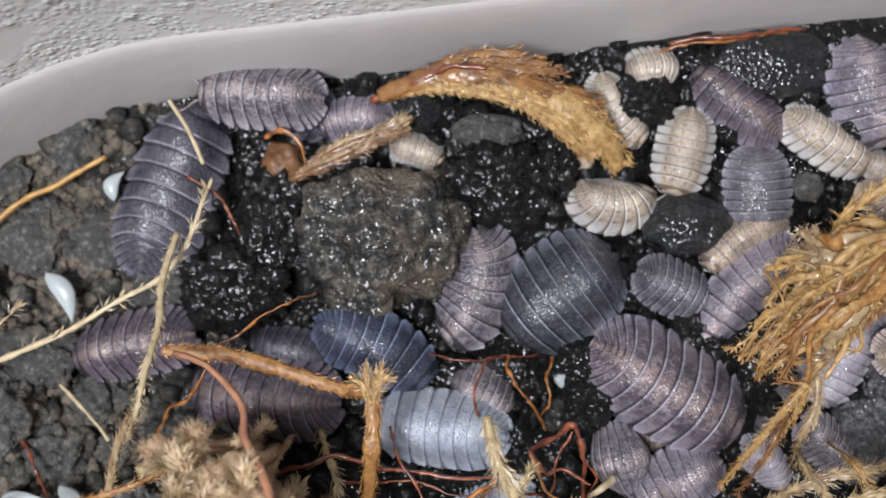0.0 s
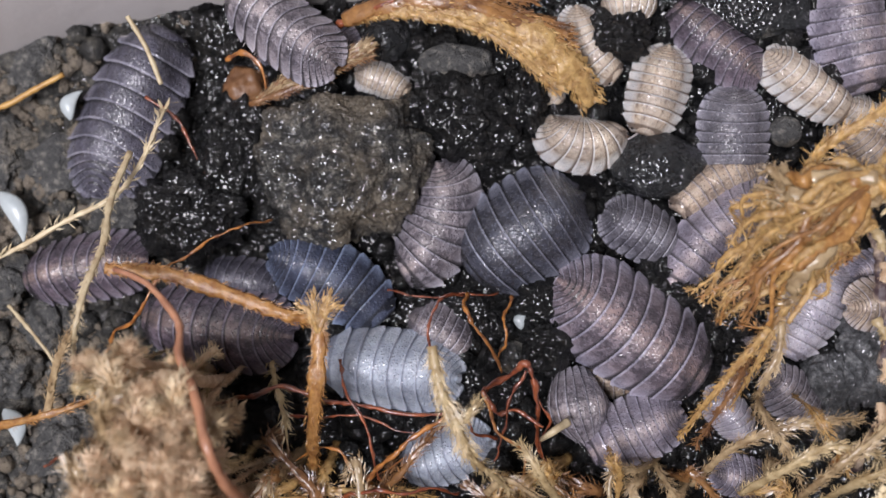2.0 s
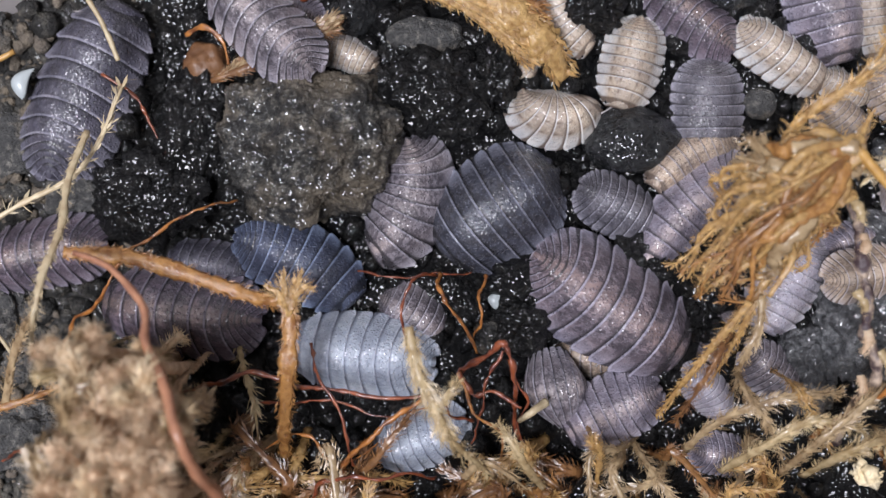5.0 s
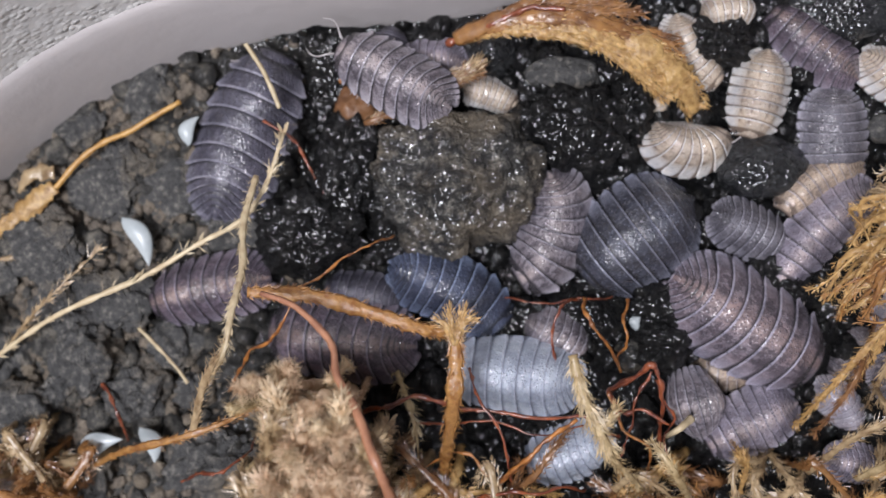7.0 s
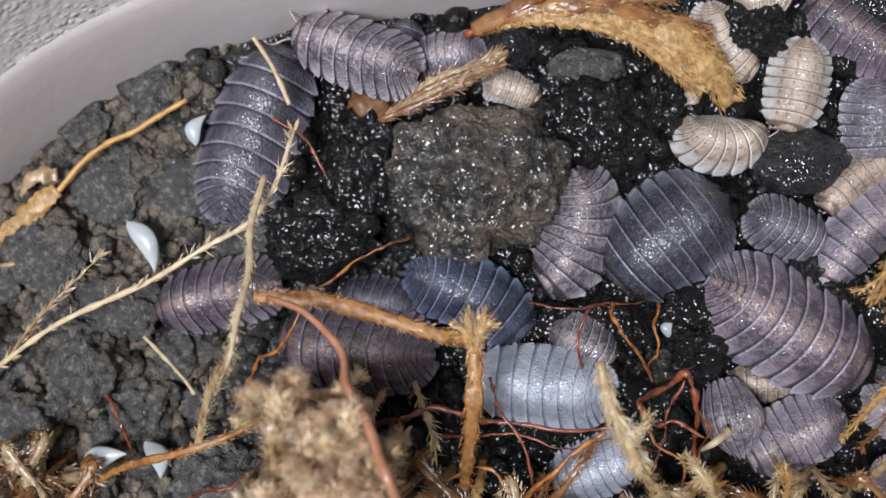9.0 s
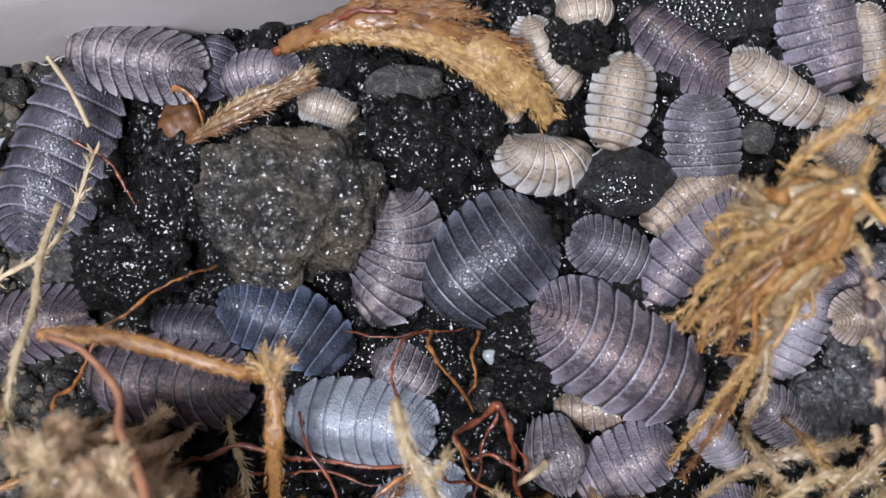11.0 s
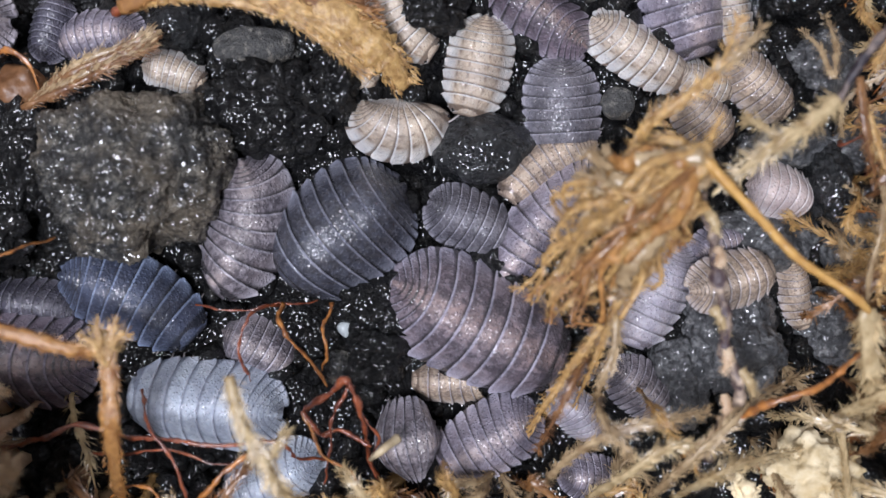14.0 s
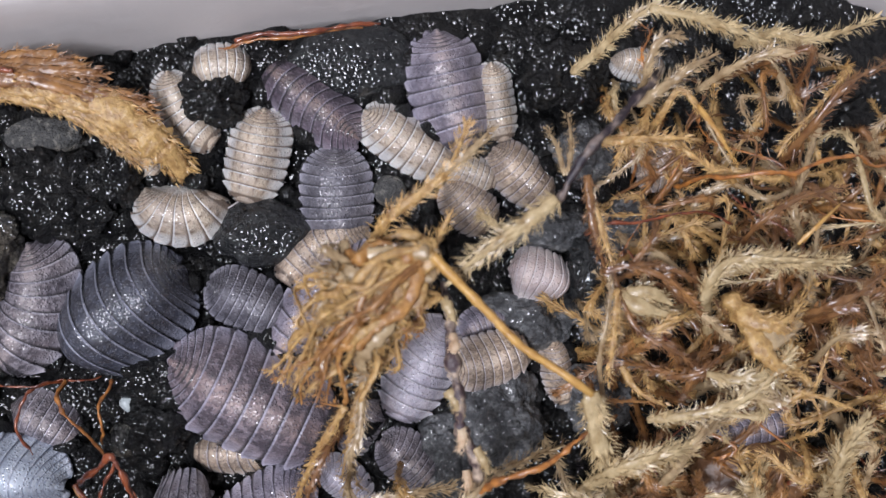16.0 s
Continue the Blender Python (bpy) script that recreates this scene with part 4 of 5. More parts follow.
strand("twig", "knobbly pinkish-brown twig standing over a stone", "twig", [(33.0, 16.4, 9), (33.2, 13.6, 10), (33.4, 9.6, 10.5), (33.7, 6.8, 10), (34.6, 4.0, 9.5), (34.6, 1.0, 6), (34.4, -1.4, 2)], 0.42, LICHEN_TWIG, 0.8, 0.1, kink=0.6)
strand("straw", "short orange straw lying on bare soil", "straw", [(-38.8, 19, 1.5), (-34.9, 22.5, 2), (-31.4, 24.1, 2.2), (-27.6, 26.2, 2.4)], 0.27, YELLOW_STRAW, 0.3, 0.2)
strand("straw", "thin pale straw between pebbles", "straw", [(-31.1, 7.7, 2), (-29.4, 6.1, 2.5), (-28.1, 4.7, 2.5), (-27.1, 3.3, 2)], 0.18, DRY_STRAW, 0.4, 0.2)
strand("straw", "thin pale stalk over a dark woodlouse", "straw", [(-21.6, 30.2, 5.5), (-20.5, 28.4, 5), (-19.8, 27, 4.5), (-19.1, 25.3, 4)], 0.19, DRY_STRAW, 0.2, 0.0)
strand("straw", "short yellow straw bit", "straw", [(12.7, 0.8, 5), (11.7, 0.3, 6), (10.9, -0.5, 5)], 0.34, DRY_STRAW, 0.2, 0.5)


# ---- moss ----
def moss_mesh(points, width, leaf, per_mm, flat, spread, seed, tip, body):
    """Verts and faces of a shoot's flattened stem, and of the small pointed leaves set closely on it."""
    rng = random.Random(seed * 7919 + 13)
    path = spline(points, 10)
    n = len(path)
    sv, sf = tube(path, lambda t: body * width / 2 * (0.55 + 0.45 * math.sin(math.pi * min(1, 0.25 + 0.75 * t))) * (1 - (1 - tip) * t ** 3), 22 if body > 0.9 else 8, 0.5, flat, 0.3 if body > 0.9 else 0.0)
    lv, lf = [], []
    total = sum((path[i + 1] - path[i]).length for i in range(n - 1))
    for k in range(int(total * per_mm * 3.6)):
        f = rng.random() * (n - 1.001)
        i = int(f)
        p = path[i].lerp(path[i + 1], f - i)
        tan = (path[i + 1] - path[i]).normalized()
        side = tan.cross(Vector((0, 0, 1)))
        if side.length < 0.05:
            side = tan.cross(Vector((1, 0, 0)))
        side.normalize()
        up = side.cross(tan)
        hair = rng.random() < 0.55
        a = rng.gauss(0, 0.35) + (math.pi if rng.random() < 0.5 else 0) if hair else rng.uniform(0, 6.283)
        rad = side * math.cos(a) + up * math.sin(a) * flat
        w = width / 2 * (0.7 + 0.3 * math.sin(math.pi * f / (n - 1)))
        base = p + rad * w * (rng.uniform(0.3, 0.8) if hair else rng.uniform(0.5, 1.0) * body * 1.1)
        lean = math.radians(spread * rng.uniform(0.7, 1.9) if hair else spread * rng.uniform(0.1, 0.7))
        d = (tan * math.cos(lean) + rad.normalized() * math.sin(lean) + Vector((rng.gauss(0, 0.2), rng.gauss(0, 0.2), rng.gauss(0, 0.2)))).normalized()
        size = leaf * (rng.uniform(0.25, 0.85) if hair else rng.uniform(0.3, 0.75))
        across = d.cross(up if abs(d.dot(up)) < 0.9 else side).normalized() * size * (rng.uniform(0.02, 0.045) if hair else rng.uniform(0.06, 0.15))
        bend = (rad if hair else up) * size * rng.uniform(-0.06, 0.12)
        b0 = len(lv)
        q, t2 = base + d * size * 0.45 + bend, base + d * size
        lv += [tuple(base - across * 0.6), tuple(base + across * 0.6), tuple(q + across), tuple(q - across), tuple(t2)]
        lf += [(b0, b0 + 1, b0 + 2, b0 + 3), (b0 + 3, b0 + 2, b0 + 4)]
    return sv, sf, lv, lf


def moss(label, points, width, mat, leaf=1.2, per_mm=11.0, flat=0.45, spread=28.0, seed=0, name="moss_shoot", tip=0.35, body=0.5):
    """A shoot of moss that can be told apart."""
    sv, sf, lv, lf = moss_mesh(points, width, leaf, per_mm, flat, spread, seed, tip, body)
    shoot = thing(name, label, "moss", group="moss shoots")
    mesh_part("stem", sv, sf, mat, shoot)
    tagged(mesh_part("leaves", lv, lf, mat, shoot), kind="stuff")
    return shoot


moss("long dry straw with papery bracts", [(-44.8, 4.5, 1), (-37.3, 8.8, 4), (-29.9, 11.9, 5), (-25.4, 14.4, 5.5), (-21.9, 16.3, 5.5), (-20.1, 19, 5), (-19, 22.4, 4.5), (-18.8, 24.2, 3)], 0.42, DRY_STRAW, 1.5, 0.9, 0.8, 40, 1, "straw", 0.8, 1.0)
moss("thin upright dry straw with fine fibres", [(-20.6, 19.7, 6), (-21.1, 15.9, 8), (-20.7, 12.6, 10), (-21, 9.5, 12), (-21.6, 6.4, 12), (-25.3, 3.3, 3)], 0.7, DRY_STRAW, 0.9, 4, 0.8, 34, 52, "straw", 0.9, 0.8)
moss("flat pale strip of moss over dark soil", [(-10.3, 4.4, 1), (-9.5, 3, 3), (-8.8, 1.2, 3.5), (-8.4, -1, 3), (-8.4, -4.7, 1)], 0.7, PALE, 1.4, 3, 0.4, 30, 2)
moss("broad wet golden moss stem arching over a plum woodlouse", [(-20.1, 10.8, 11), (-18.1, 10.7, 11), (-15.4, 10.5, 11), (-11.2, 9.3, 10.5), (-7.3, 8, 10), (-5.3, 7.7, 9)], 1.15, ORANGE_MOSS, 0.8, 14, 0.35, 40, 3, body=0.85, tip=1.3)
moss("broad wet golden moss stem hanging down", [(-5.1, 8.4, 10), (-5, 5.8, 9.5), (-5.2, 3.1, 9), (-5.8, -0.9, 6), (-6.5, -5.1, 1)], 1.3, ORANGE_MOSS, 0.8, 12, 0.35, 34, 4, body=0.9, tip=0.9)
for k, (dx, dy) in enumerate(((-1.4, 0.6), (-0.5, 1.5), (0.9, 1.4), (1.5, 0.7))):
    moss("frayed golden tip where a moss stem bends", [(-5.1, 6.8, 9.8), (-5.1 + dx * 0.4, 8.0 + dy * 0.4, 10.2), (-5.1 + dx, 8.2 + dy, 10.2)], 0.9, GOLD, 0.9, 10, 0.5, 24, 410 + k)
moss("pale cream moss shoot standing in front", [(3.2, 6.4, 13.5), (3.9, 3.5, 13.5), (5.1, 1.1, 13), (6.1, -1, 12), (9.3, -4.8, 4)], 1.3, PALE, 1.4, 9, 0.6, 26, 5, tip=1.0)
moss("pale side branch of a moss shoot", [(5, 0.9, 12.8), (5.8, 1.9, 13), (6.4, 2.9, 12.5)], 0.8, PALE, 1.0, 9, 0.6, 26, 6)
moss("golden moss sprig with bristly tip", [(27.7, 18.2, 9), (29, 20.6, 11), (31.3, 22.3, 12), (33.3, 23.9, 12), (34.7, 27.1, 12)], 1.2, GOLD, 1.12, 8, 0.45, 36, 20, body=0.6)
moss("bristly golden side sprig", [(33, 23.8, 12), (34.7, 25, 12), (36.3, 26.7, 11.5)], 0.9, STRAW, 1.20, 8, 0.45, 36, 21, body=0.6)
moss("short wet golden moss tuft", [(32.1, 18.8, 11), (30.3, 19.8, 11), (28.2, 19.3, 10)], 1.5, GOLD, 0.98, 8, 0.45, 36, 22, body=0.6)
moss("short golden moss tip", [(32.2, 18.8, 12.5), (32.9, 20.2, 12), (33.4, 21.1, 12)], 0.7, GOLD, 0.75, 8, 0.45, 36, 23, body=0.6)
moss("golden moss stem reaching down to soil", [(29.7, 12.2, 10), (27.3, 9.8, 9), (26.2, 6.4, 7), (25.1, 2, 2)], 0.9, GOLD, 0.83, 8, 0.45, 36, 24, body=0.6)
moss("golden moss stem beside a woodlouse", [(26, 8.4, 10), (24.2, 5.5, 8), (22.5, 2.3, 5), (21.4, -0.6, 1)], 0.9, GOLD, 0.83, 8, 0.45, 36, 25, body=0.6)
moss("pale bristly moss branch on a dark twig", [(40.2, 21.8, 13), (38.1, 20.2, 13), (35.9, 18.7, 12.5), (33.4, 16.9, 11)], 1.6, PALE, 1.30, 11, 0.4, 36, 26, body=0.55, tip=0.3)
moss("pale moss side branch", [(37.1, 19.4, 12), (35.7, 20.8, 11), (35.2, 21, 10)], 0.9, PALE, 0.97, 11, 0.4, 36, 27, body=0.55, tip=0.3)
moss("pale greenish moss shoot", [(42.9, 31.6, 4), (44.6, 32.8, 6), (45.9, 34, 8), (48.1, 35.4, 9)], 1.0, PALE, 1.13, 11, 0.4, 36, 28, body=0.55, tip=0.3)
moss("pale moss shoot along the far edge", [(47.7, 35.1, 9), (50.8, 34.4, 9), (54.7, 33.4, 8), (58.6, 32.3, 6)], 1.1, PALE, 1.30, 11, 0.4, 36, 29, body=0.55, tip=0.3)
moss("tan moss shoot standing up", [(47.4, 28.9, 6), (47.3, 30.5, 9), (48, 32.5, 10), (49.5, 33, 10)], 1.0, STRAW, 0.98, 8, 0.45, 36, 30, body=0.6)
moss("tan feathery moss branch", [(46.5, 28.4, 9), (48.7, 29.7, 9), (50.5, 30.9, 9), (52.6, 32, 8)], 1.2, STRAW, 1.20, 8, 0.45, 36, 31, body=0.6)
moss("golden feathery moss branch", [(43.9, 25.9, 9), (47, 26, 9), (50.3, 26, 9)], 1.0, GOLD, 1.20, 8, 0.45, 36, 32, body=0.6)
moss("upright straw-coloured moss sprig", [(41.4, 23.6, 9), (41.1, 25.7, 8), (40.6, 27.4, 6)], 0.6, STRAW, 0.68, 8, 0.45, 36, 33, body=0.6)
moss("upright thin moss sprig", [(41.6, 23.6, 9), (42.1, 26.1, 8), (42.2, 28.4, 6)], 0.6, STRAW, 0.68, 8, 0.45, 36, 34, body=0.6)
moss("brown wet moss stem", [(42.8, 23.5, 10), (43.1, 20.1, 10), (44.1, 16.6, 9)], 1.0, BROWN, 0.90, 8, 0.45, 36, 35, body=0.6)
moss("broad pale folded moss shoot", [(52.8, 11.7, 3), (51, 15.2, 9), (52.3, 17.3, 10), (55.8, 17.4, 10), (60.9, 17.1, 9)], 1.7, PALE, 1.05, 11, 0.4, 36, 36, body=0.55, tip=0.3)
moss("pale clotted moss piece", [(44.7, 15.4, 9), (46.5, 14.4, 9.5), (48.7, 13.7, 9)], 2.0, PALE, 0.81, 11, 0.4, 36, 37, body=0.55, tip=0.3)
moss("yellow-green fringed moss shoot", [(46.8, 6.5, 8), (49.7, 7, 9.5), (52.3, 7.7, 10), (54.5, 9, 10), (56.4, 11.2, 10)], 1.2, PALE, 1.13, 11, 0.4, 36, 38, body=0.55, tip=0.3)
moss("broad pale moss shoot with fringed sides", [(42.4, 8.9, 11), (42.8, 6.3, 10), (43.9, 3.3, 8), (45.2, -0.6, 3)], 2.2, PALE, 1.46, 11, 0.4, 36, 39, body=0.55, tip=0.3)
moss("thin tan moss stem", [(44, 7.4, 7), (43.4, 10.8, 9), (43.9, 13.9, 10), (44.1, 16.6, 10)], 0.6, STRAW, 0.68, 8, 0.45, 36, 40, body=0.6)
moss("broad golden moss blade", [(54, 13.6, 9), (55.2, 12, 10), (57.6, 13.1, 9)], 3.0, STRAW, 0.98, 8, 0.45, 36, 41, body=0.6)
moss("pale green-tipped moss shoot", [(61.1, -0.8, 5), (60.4, 2.7, 8), (61.7, 5, 8)], 1.5, PALE, 1.30, 11, 0.4, 36, 42, body=0.55, tip=0.3)
moss("golden bristly moss sprig", [(45.1, 10.3, 8), (46.2, 8.6, 8), (48.2, 7.4, 8)], 0.8, GOLD, 0.68, 8, 0.45, 36, 43, body=0.6)
moss("brown moss stem in the tangle", [(48.3, 16.5, 8), (49.8, 14.8, 8), (51.9, 12.9, 7)], 0.9, BROWN, 0.83, 8, 0.45, 36, 44, body=0.6)
moss("thin straw-coloured moss stem", [(51.3, 28.3, 8), (52.2, 26.2, 8), (53.5, 23.8, 8)], 0.4, STRAW, 0.52, 8, 0.45, 36, 45, body=0.6)
moss("thin golden moss stem", [(57.4, 8.2, 7), (60.2, 7.3, 7), (64.2, 5.6, 6)], 0.5, GOLD, 0.52, 8, 0.45, 36, 46, body=0.6)
moss("golden moss stem over pebbles and husks", [(-35.9, -4, 1), (-31.2, -1.7, 6), (-26.2, -0.3, 8), (-22.9, 0.8, 8), (-20.3, 2, 7)], 0.8, ORANGE_MOSS, 0.7, 5, 0.5, 30, 47, body=0.75)
moss("pale straw moss bit", [(-42.9, 13.4, 2), (-41, 13.6, 2), (-39.7, 13.4, 2)], 0.5, STRAW, 0.60, 8, 0.45, 36, 48, body=0.6)
moss("straw-coloured moss sprig with bracts", [(-42.9, 5.8, 1), (-38.7, 9.4, 4), (-33.8, 14.1, 4)], 0.5, STRAW, 1.4, 2.5, 0.5, 30, 49)
moss("tan moss stem rising from a pale clump", [(-25, 0.1, 8), (-23.6, 4, 10), (-21.4, 7.2, 12)], 1.0, STRAW, 0.90, 8, 0.45, 36, 50, body=0.6)

moss("papery golden moss scrap at a straw's end", [(-38.4, 19.4, 1.6), (-40.4, 17.8, 1.8), (-42.4, 16.4, 1.6), (-44.4, 15.0, 1.0)], 1.7, GOLD, 0.7, 6, 0.3, 30, 401, body=1.0)
moss("thin golden moss bit by the wall", [(-38.6, 20.6, 1.2), (-40.4, 20.4, 1.6), (-41.8, 19.0, 1.0)], 1.2, STRAW, 0.6, 6, 0.3, 30, 402, body=1.0)

moss("pale bristly moss shoot over small woodlice", [(22.4, -3.8, 2), (24, -0.5, 7), (26.5, 1.3, 9), (29.8, 2.1, 9), (33.4, 2.2, 7)], 1.1, STRAW, 1.08, 9, 0.5, 24, 500)
moss("pale feathery moss shoot lying low", [(25.8, -4.1, 3), (27.8, -1.4, 8), (30.5, 0.4, 9), (34.5, -0.2, 8)], 1.2, PALE, 0.99, 11, 0.4, 36, 501, body=0.55, tip=0.3)
moss("straw-coloured moss shoot bending over", [(26.2, 3.8, 6), (26, 2.4, 9), (27.6, 0.1, 9), (30.3, -3.6, 4)], 0.9, STRAW, 1.01, 9, 0.5, 24, 502)
moss("tan moss shoot lying across pale moss", [(29.9, -4, 4), (31.1, -1.3, 8), (33.5, 1.1, 9), (36.8, 3.4, 8), (41.6, 4.2, 3)], 1.2, STRAW, 1.08, 9, 0.5, 24, 503)
moss("golden moss shoot with bristles", [(29.6, 3.3, 3), (29.4, 2.9, 8), (30.2, 1.5, 9), (33.2, -2.5, 6)], 0.9, GOLD, 0.94, 9, 0.5, 24, 504)
moss("pale moss shoot in front", [(31.8, -4.3, 3), (32.7, -1.8, 9), (35.2, -0.8, 9), (40.6, -1.1, 4)], 1.4, PALE, 0.93, 11, 0.4, 36, 505, body=0.55, tip=0.3)
moss("tan moss shoot beside a grey stone", [(27.1, 8.9, 9), (26.9, 6.7, 9), (26.1, 4.4, 8), (26.6, 1.4, 3)], 1.0, STRAW, 0.94, 9, 0.5, 24, 506)
moss("brown moss shoot over a woodlouse", [(27.2, 8.6, 4), (25, 5.9, 8), (23.5, 3, 8), (22.2, -0.6, 4)], 0.8, BROWN, 0.86, 9, 0.5, 24, 507)
moss("wet golden moss shoot in front of woodlice", [(16.7, -5.6, 3), (16.5, -2.5, 7), (15.8, -1.3, 8), (15.9, -0.9, 5)], 0.9, GOLD, 0.94, 9, 0.5, 24, 508)
moss("pale forked moss shoot", [(13, -5.7, 3), (11.4, -3.4, 8), (10.1, -1.3, 9), (9.2, -0.4, 8)], 1.0, PALE, 0.82, 11, 0.4, 36, 509, body=0.55, tip=0.3)
moss("brown wet moss shoot in front", [(-2.4, -6.5, 2), (0.4, -3.7, 6), (2, -1.5, 7), (3.4, 0.2, 6)], 1.1, BROWN, 0.86, 9, 0.5, 24, 510)
moss("tan papery moss scrap", [(6.8, -5.2, 3), (8.3, -3.4, 6), (10, -4.1, 6), (11.7, -5.6, 4)], 1.3, STRAW, 0.72, 9, 0.5, 24, 511)
moss("golden wet moss shoot in the tangle", [(53.8, 10, 3), (54, 12, 9), (56.4, 13.5, 10), (58.9, 15.8, 8)], 1.2, GOLD, 0.98, 8, 0.45, 36, 512, body=0.6)
moss("broad wet golden moss blade", [(52.8, 15.1, 8), (53.7, 12.5, 10), (55.5, 10.1, 10), (58.3, 10.2, 8)], 2.4, GOLD, 0.90, 8, 0.45, 36, 513, body=0.6)
moss("pale clotted moss shoot", [(53.5, 16.7, 6), (55.4, 17.6, 9), (58.5, 16.9, 9), (62.2, 17.5, 6)], 1.6, PALE, 0.97, 11, 0.4, 36, 514, body=0.55, tip=0.3)
moss("red-brown wet moss shoot", [(58.3, 12.9, 5), (59.2, 14, 9), (61.6, 14.9, 9), (64.5, 16.4, 7)], 1.2, BROWN, 0.98, 8, 0.45, 36, 515, body=0.6)
moss("red-brown mossy stalk in the tangle", [(54.2, 17.5, 4), (54.7, 19.8, 9), (57.9, 21.7, 9), (62, 22.5, 7)], 0.8, BROWN, 0.90, 8, 0.45, 36, 516, body=0.6)
moss("tan feathery moss shoot in the tangle", [(59.8, 9.9, 5), (59.9, 11.8, 9), (61.5, 12.2, 10), (64.3, 11.7, 9)], 1.0, STRAW, 1.12, 8, 0.45, 36, 517, body=0.6)
moss("pale broad moss shoot in front", [(42, 0.3, 3), (43.9, 3.1, 9), (46.8, 4.3, 10), (49.8, 4.8, 9)], 1.6, PALE, 1.38, 11, 0.4, 36, 518, body=0.55, tip=0.3)
moss("straw moss shoot in front of bark", [(46.6, -0.7, 3), (48.4, 2.7, 8), (50.2, 5.5, 9), (52.1, 6.5, 8)], 1.2, STRAW, 1.12, 8, 0.45, 36, 519, body=0.6)
moss("pale bristly shoot standing in front", [(60.2, -1.2, 3), (60, 2.3, 8), (60.4, 4.4, 9), (62.5, 6.1, 8)], 1.5, PALE, 1.46, 11, 0.4, 36, 520, body=0.55, tip=0.3)
moss("golden shoot across the tangle", [(45.8, 11.2, 5), (46.9, 12.6, 9), (49.3, 13.7, 9), (52.1, 14.7, 5)], 0.9, GOLD, 0.98, 8, 0.45, 36, 521, body=0.6)
moss("brown stalk across the tangle", [(45.1, 16.1, 5), (46.7, 16.9, 9), (49.8, 16.4, 9), (53.7, 13.4, 5)], 0.7, BROWN, 0.68, 8, 0.45, 36, 522, body=0.6)
moss("pale shoot by the far wall", [(55.1, 33.4, 4), (57.1, 33.6, 7), (59.9, 33.1, 7), (66.2, 35.1, 5)], 0.9, PALE, 1.13, 11, 0.4, 36, 523, body=0.55, tip=0.3)
moss("tan shoot by the far wall", [(52.1, 30.1, 4), (54.9, 31.6, 7), (57.9, 32.1, 8), (62.3, 31.6, 6)], 1.0, STRAW, 1.05, 8, 0.45, 36, 524, body=0.6)
moss("rust shoot by the far wall", [(58.2, 24.5, 4), (59.7, 27, 7), (61.8, 29.6, 8), (65.6, 31.5, 6)], 1.0, BROWN, 0.98, 8, 0.45, 36, 525, body=0.6)

for k, (x, y, z) in enumerate(((33.0, 14.6, 10.4), (33.6, 12.2, 10.8), (33.2, 8.4, 10.8), (34.0, 6.0, 10.4), (35.0, 4.4, 10.2), (34.4, 2.6, 8.4))):
    moss("crust of pale lichen on a standing twig", [(x - 0.3, y + 0.9, z - 0.3), (x + 0.2 * (-1) ** k, y, z), (x + 0.5 * (-1) ** k, y - 0.9, z - 0.4)], 0.8, (PALE, PEACH)[k % 2], 0.5, 16, 0.6, 50, 700 + k, "lichen", body=0.9)
for label, pts, wide, mat, leaf in (
        ("thin pale straw-like moss stalk", [(50.8, 28.3, 9), (51.9, 26.1, 10), (53.4, 24.0, 9)], 0.5, YELLOW_STRAW, 0.4),
        ("thin golden moss stalk over stones", [(44.6, 15.8, 10), (44.3, 12.8, 10), (43.9, 9.3, 9)], 0.5, GOLD, 0.9),
        ("dark brown moss stalk over the tangle", [(44.4, 17.3, 9), (45.8, 13.2, 9.5), (48.4, 11.4, 9.5), (50.9, 9.7, 8)], 0.5, BROWN, 0.8),
        ("short yellow straw lying on moss", [(57.1, 18.4, 10), (58.5, 19.8, 10.5), (60.6, 21.2, 9)], 0.5, YELLOW_STRAW, 0.3),
        ("rust-brown stalk meeting others in a knot", [(43.7, 16.9, 10), (45.7, 17.3, 10.5), (48.3, 17.3, 9)], 0.6, BROWN, 0.7),
        ("rust-brown branch rising from a knot of stalks", [(45.7, 17.4, 10), (47.2, 19.2, 10), (47.8, 20.9, 8)], 0.5, BROWN, 0.9),
        ("amber branch running down from a knot of stalks", [(45.4, 17.4, 10), (48.2, 16.2, 10), (50.4, 14.4, 9)], 0.6, AMBER, 0.9),
        ("golden stem above a hollow", [(43.1, 21.7, 10), (43.8, 19.4, 10), (44.3, 17.3, 10)], 0.7, GOLD, 1.0),
        ("pale clotted scrap of moss beside a hollow", [(45.4, 15.2, 9), (46.8, 15.5, 9.5), (48.6, 14.5, 9)], 1.5, PALE, 0.8),
        ("large papery golden moss leaf", [(52.5, 15.0, 9), (53.8, 13.4, 10), (55.8, 12.8, 10), (57.0, 10.7, 9)], 2.2, GOLD, 0.9),
        ("fringed yellowish shoot crossing the front", [(50.8, 9.7, 9), (52.6, 9.3, 10), (54.3, 9.6, 10), (56.5, 8.6, 9)], 0.9, PALE, 1.4),
        ("brown shred of moss by a pale shoot", [(48.2, 9.4, 8), (50.3, 9.8, 9), (52.9, 11.5, 8)], 0.6, BROWN, 0.8)):
    moss(label, pts, wide, mat, leaf, 9, 0.4, 38, 720 + len(label), body=0.7)

